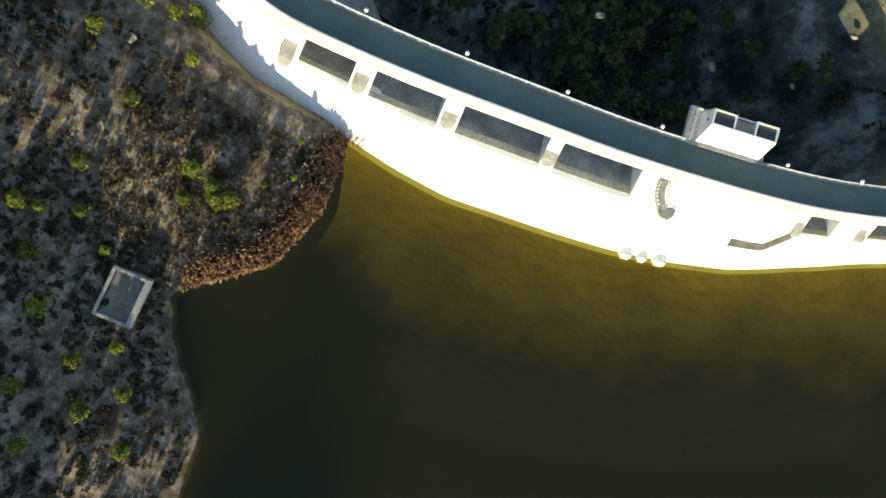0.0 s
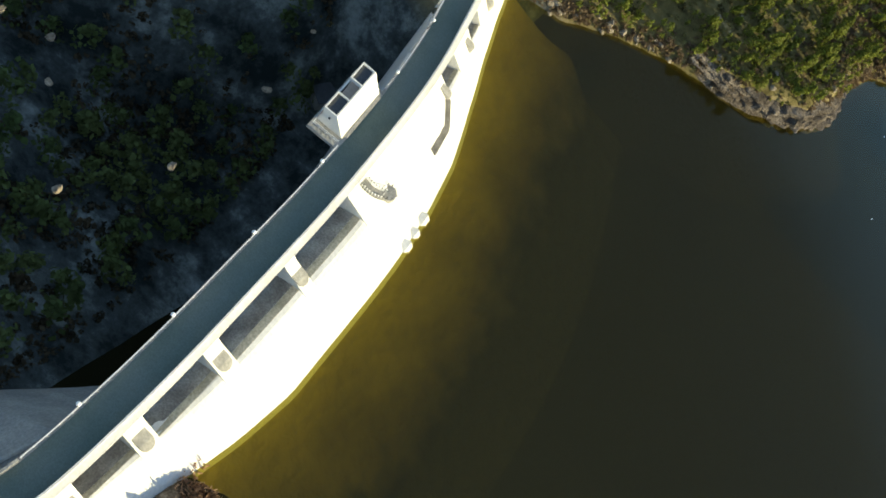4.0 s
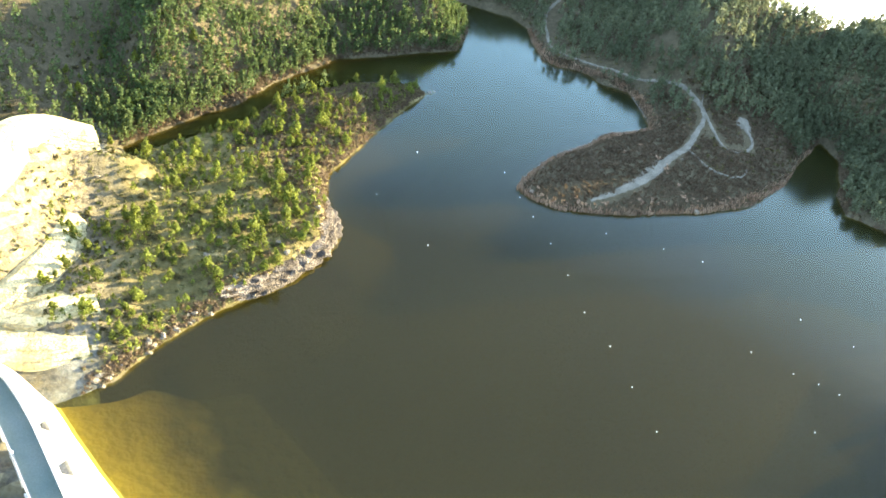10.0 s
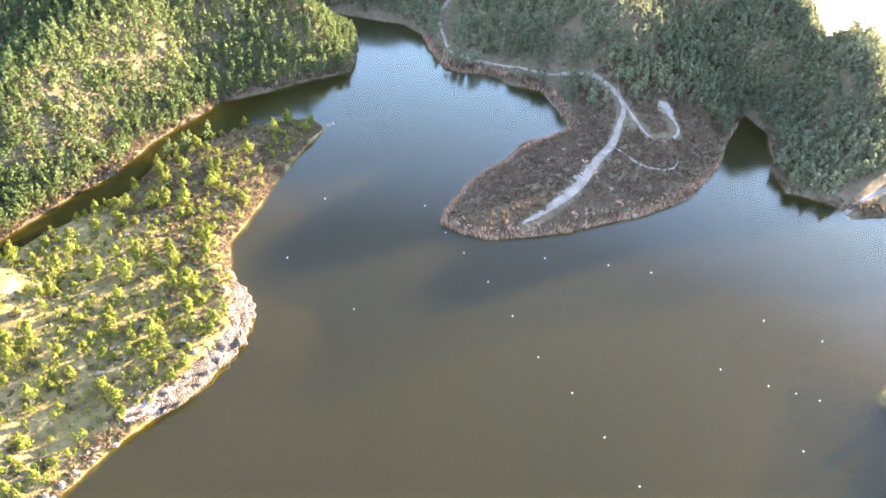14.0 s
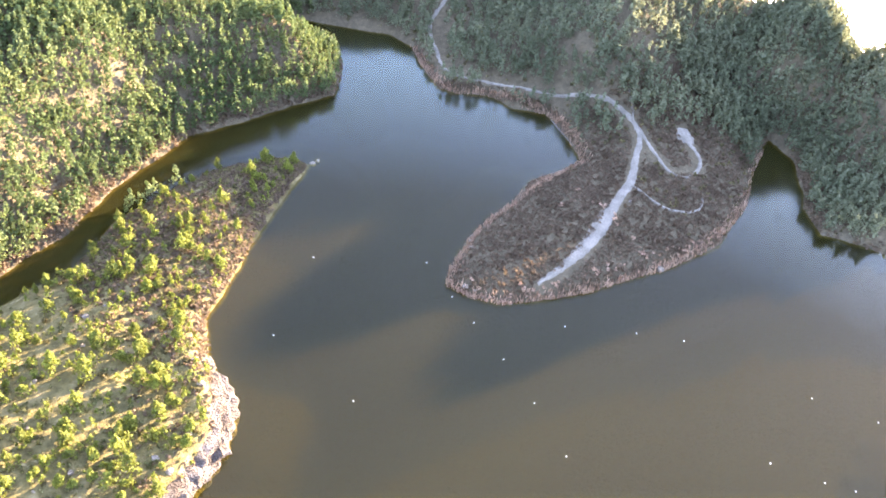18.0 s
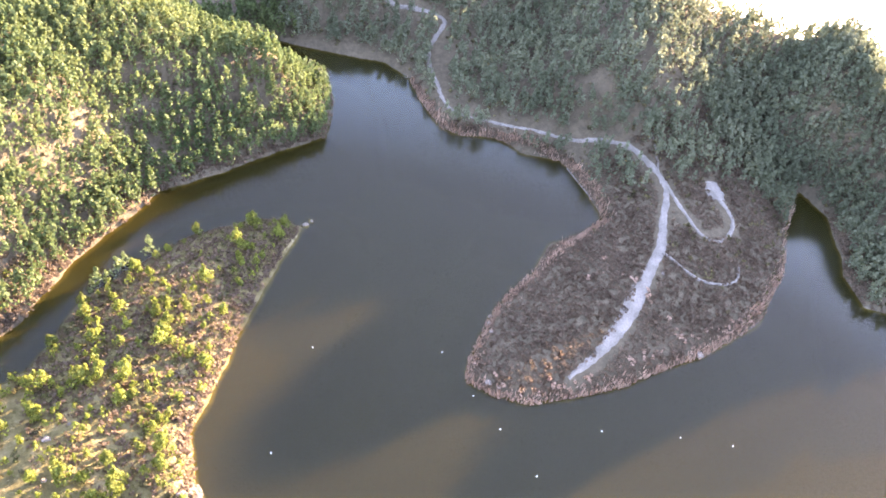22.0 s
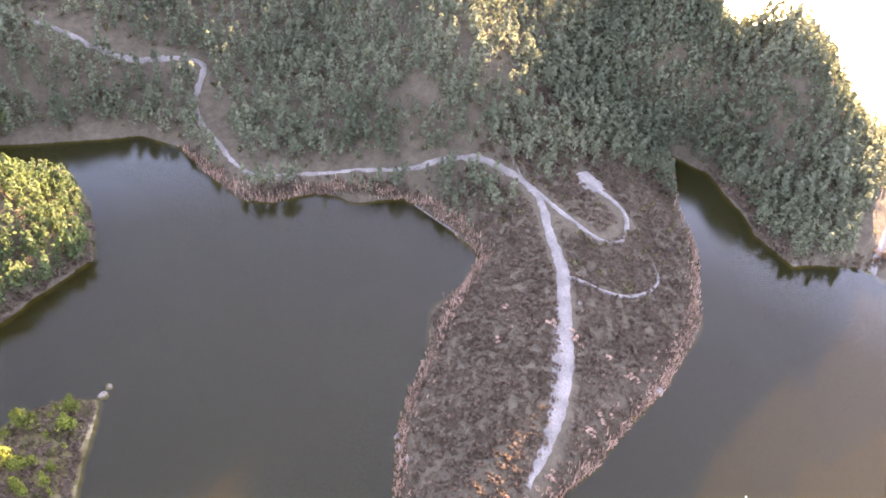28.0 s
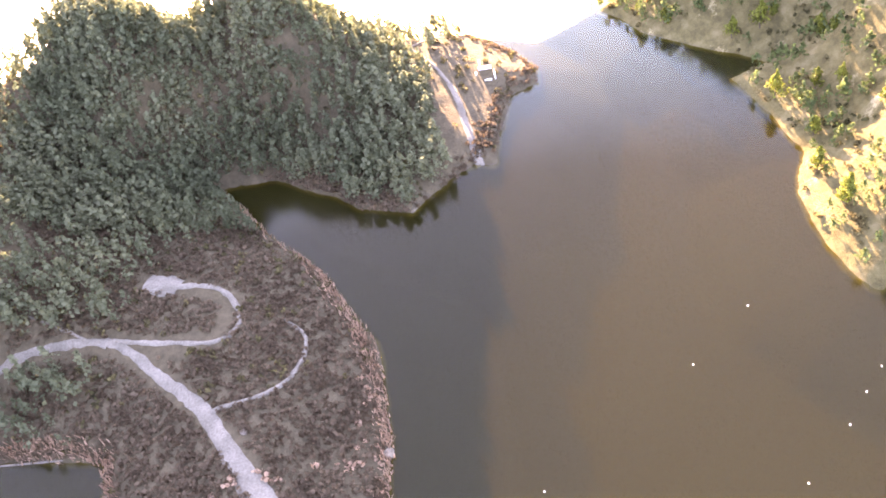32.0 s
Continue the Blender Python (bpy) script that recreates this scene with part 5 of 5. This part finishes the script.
scarp([(-56, 186), (-50, 194), (-45, 206), (-40, 218), (-36, 230), (-30, 238), (-18, 241)], 6.0, 6, 1.5, 0.5)
scarp([(-72, 190), (-66, 204), (-60, 218), (-54, 232), (-46, 242)], 5.0, 3, 1.0, 0.6)
scarp([(-78, 138), (-68.5, 146), (-66.5, 158), (-63.5, 170), (-60.5, 180), (-57, 187)], 12, 12, 1.2, 0.62, label="tall bedded yellow cliff above the service road")
scarp([(-48, 181), (-40, 178.5), (-33, 177.5), (-27, 177), (-20, 178)], 2.8, 4, 1.0, 1.1)
scarp([(10, 194), (20, 197), (31, 203), (39, 210), (43, 220), (43, 234)], 3.6, 6, 0.8, 0.7, mat=CRAG, rough=2.6, label="bedded grey-brown rock at the peninsula's rocky point")
scarp([(-67, 126), (-61.5, 138), (-58.5, 150), (-55.5, 163)], 4.6, 7, 3.6, 1.1, label="tan rock wall below the service road")
scarp([(-41, 187), (-33, 197), (-27, 208), (-24, 222)], 3.2, 4, 1.0, 1.3)
scarp([(-44, 189), (-34, 187), (-26, 188), (-18, 190)], 2.2, 3, 1.0, 1.2)
# ---------------------------------------------------------------- small things on and by the water
buoy = thing("buoy", "small round white buoy floating on the lake", "buoy", "buoys on the lake")
ball = bmesh.new()
bmesh.ops.create_icosphere(ball, subdivisions=2, radius=0.15, matrix=Matrix.Translation((0, 0, 0.05)))
part("float", ball, BUOY, buoy)
part("eye", tube((0, 0, 0.17), (0, 0, 0.29), 0.03), STEEL, buoy)
spots = [(107, 220), (108, 207), (108, 193), (109, 165), (109, 151), (109, 137), (144, 201), (128, 210), (149, 157.5), (151, 130), (78.5, 256.5), (105.5, 243.5), (182, 155), (172, 167),
         (162, 144), (157, 148.5), (154, 194), (166, 140), (107, 178), (60, 235), (70, 210)]
buoy.matrix_basis = Matrix.Translation((106, 230, 0))
for x, y in spots:
    copy_thing(buoy, Matrix.Translation((x, y, 0)))

tank = thing("water_tank", "roofless grey concrete water tank on the near bank", "tank", at=(44.8, 33.2, float(ground_at(44.8, 33.2)[0])), turn=2.0)
for sx, sy, lx, ly in ((0, -2.75, 8.2, 0.5), (0, 2.75, 8.2, 0.9), (-3.85, 0, 0.5, 5.0), (3.85, 0, 0.5, 5.0)):
    part("tank_wall", box((lx, ly, 3.2), Matrix.Translation((sx, sy, 0.4)), 0.05), GREY_CONCRETE, tank)
part("tank_floor", box((7.2, 4.6, 0.3), Matrix.Translation((0, 0, 0.9))), STAINED, tank)

boom = thing("log_boom", "row of weathered grey logs floating off the shore", "boom")
for i in range(7):
    y = 267.5 + i * 3.1
    part("log", tube((173.2 + 0.25 * i, y, 0.1), (173.4 + 0.25 * i, y + 2.8, 0.1), 0.22, 0.18, 7), TIMBER, boom)

# the stilling basin's wall and valve hut at the dam's foot
def hut(name, label, x, y, size, turn, mat):
    z = float(ground_at(x, y)[0])
    h = thing(name, label, "building", at=(x, y, z), turn=turn)
    w, d, t_ = size
    for sx in (-1, 1):
        part("end_wall", box((0.3, d - 0.6, t_), Matrix.Translation((sx * (w / 2 - 0.15), 0, t_ / 2 - 0.4))), mat, h)
        part("long_wall", box((w, 0.3, t_), Matrix.Translation((0, sx * (d / 2 - 0.15), t_ / 2 - 0.4))), mat, h)
    part("roof", box((w + 0.5, d + 0.5, 0.25), Matrix.Translation((0, 0, t_ - 0.27)), 0.05), ROOFING, h)
    part("door", box((1.0, 0.06, 2.0), Matrix.Translation((0.4, -d / 2 - 0.032, 0.7))), STEEL, h)
    return h


hut("valve_hut", "small grey concrete valve hut at the dam's foot", -35.5, 131, (6.5, 4.2, 3.6), 68, GREY_CONCRETE)
# ruined white walls on the opposite point
ruin = thing("ruin", "low broken white walls of a ruined shed on the point", "ruin")
for x, y, lx, ly, h in ((262, 188.5, 3.2, 0.4, 0.6), (264.2, 190.6, 0.4, 3.2, 0.9), (260.2, 190.2, 0.4, 1.8, 0.4), (266.6, 191.6, 2.4, 0.4, 0.5), (262.6, 192.8, 1.2, 0.4, 0.5)):
    z = float(ground_at(x, y)[0])
    part("wall", box((lx, ly, h + 0.8), Matrix.Translation((x, y, z + h / 2 - 0.4)), 0.08), PLASTER, ruin)

# shrubs in the bed behind the retaining wall
for i, (x, y) in enumerate(((-47.5, 170.4), (-49.2, 170.0), (-51, 169.9), (-52.8, 169.4), (-50.2, 171.4), (-53.6, 170.6))):
    z = float(ground_at(x, y)[0])
    shrub = thing("shrub", "small green garden shrub behind the retaining wall", "shrub", "shrubs at the dam's end", at=(x, y, max(z, 9.0)))
    part("leaves", mesh_np("leaves", *tufts(rng, [(0, 0, 0.5, 0.7, 0.55), (0.4, 0.2, 0.4, 0.5, 0.4), (-0.3, 0.3, 0.45, 0.5, 0.4)], 120, 0.2), NEEDLES), NEEDLES, shrub)
    part("stem", tube((0, 0, -0.4), (0, 0, 0.6), 0.07, 0.04, 5), BARK, shrub)
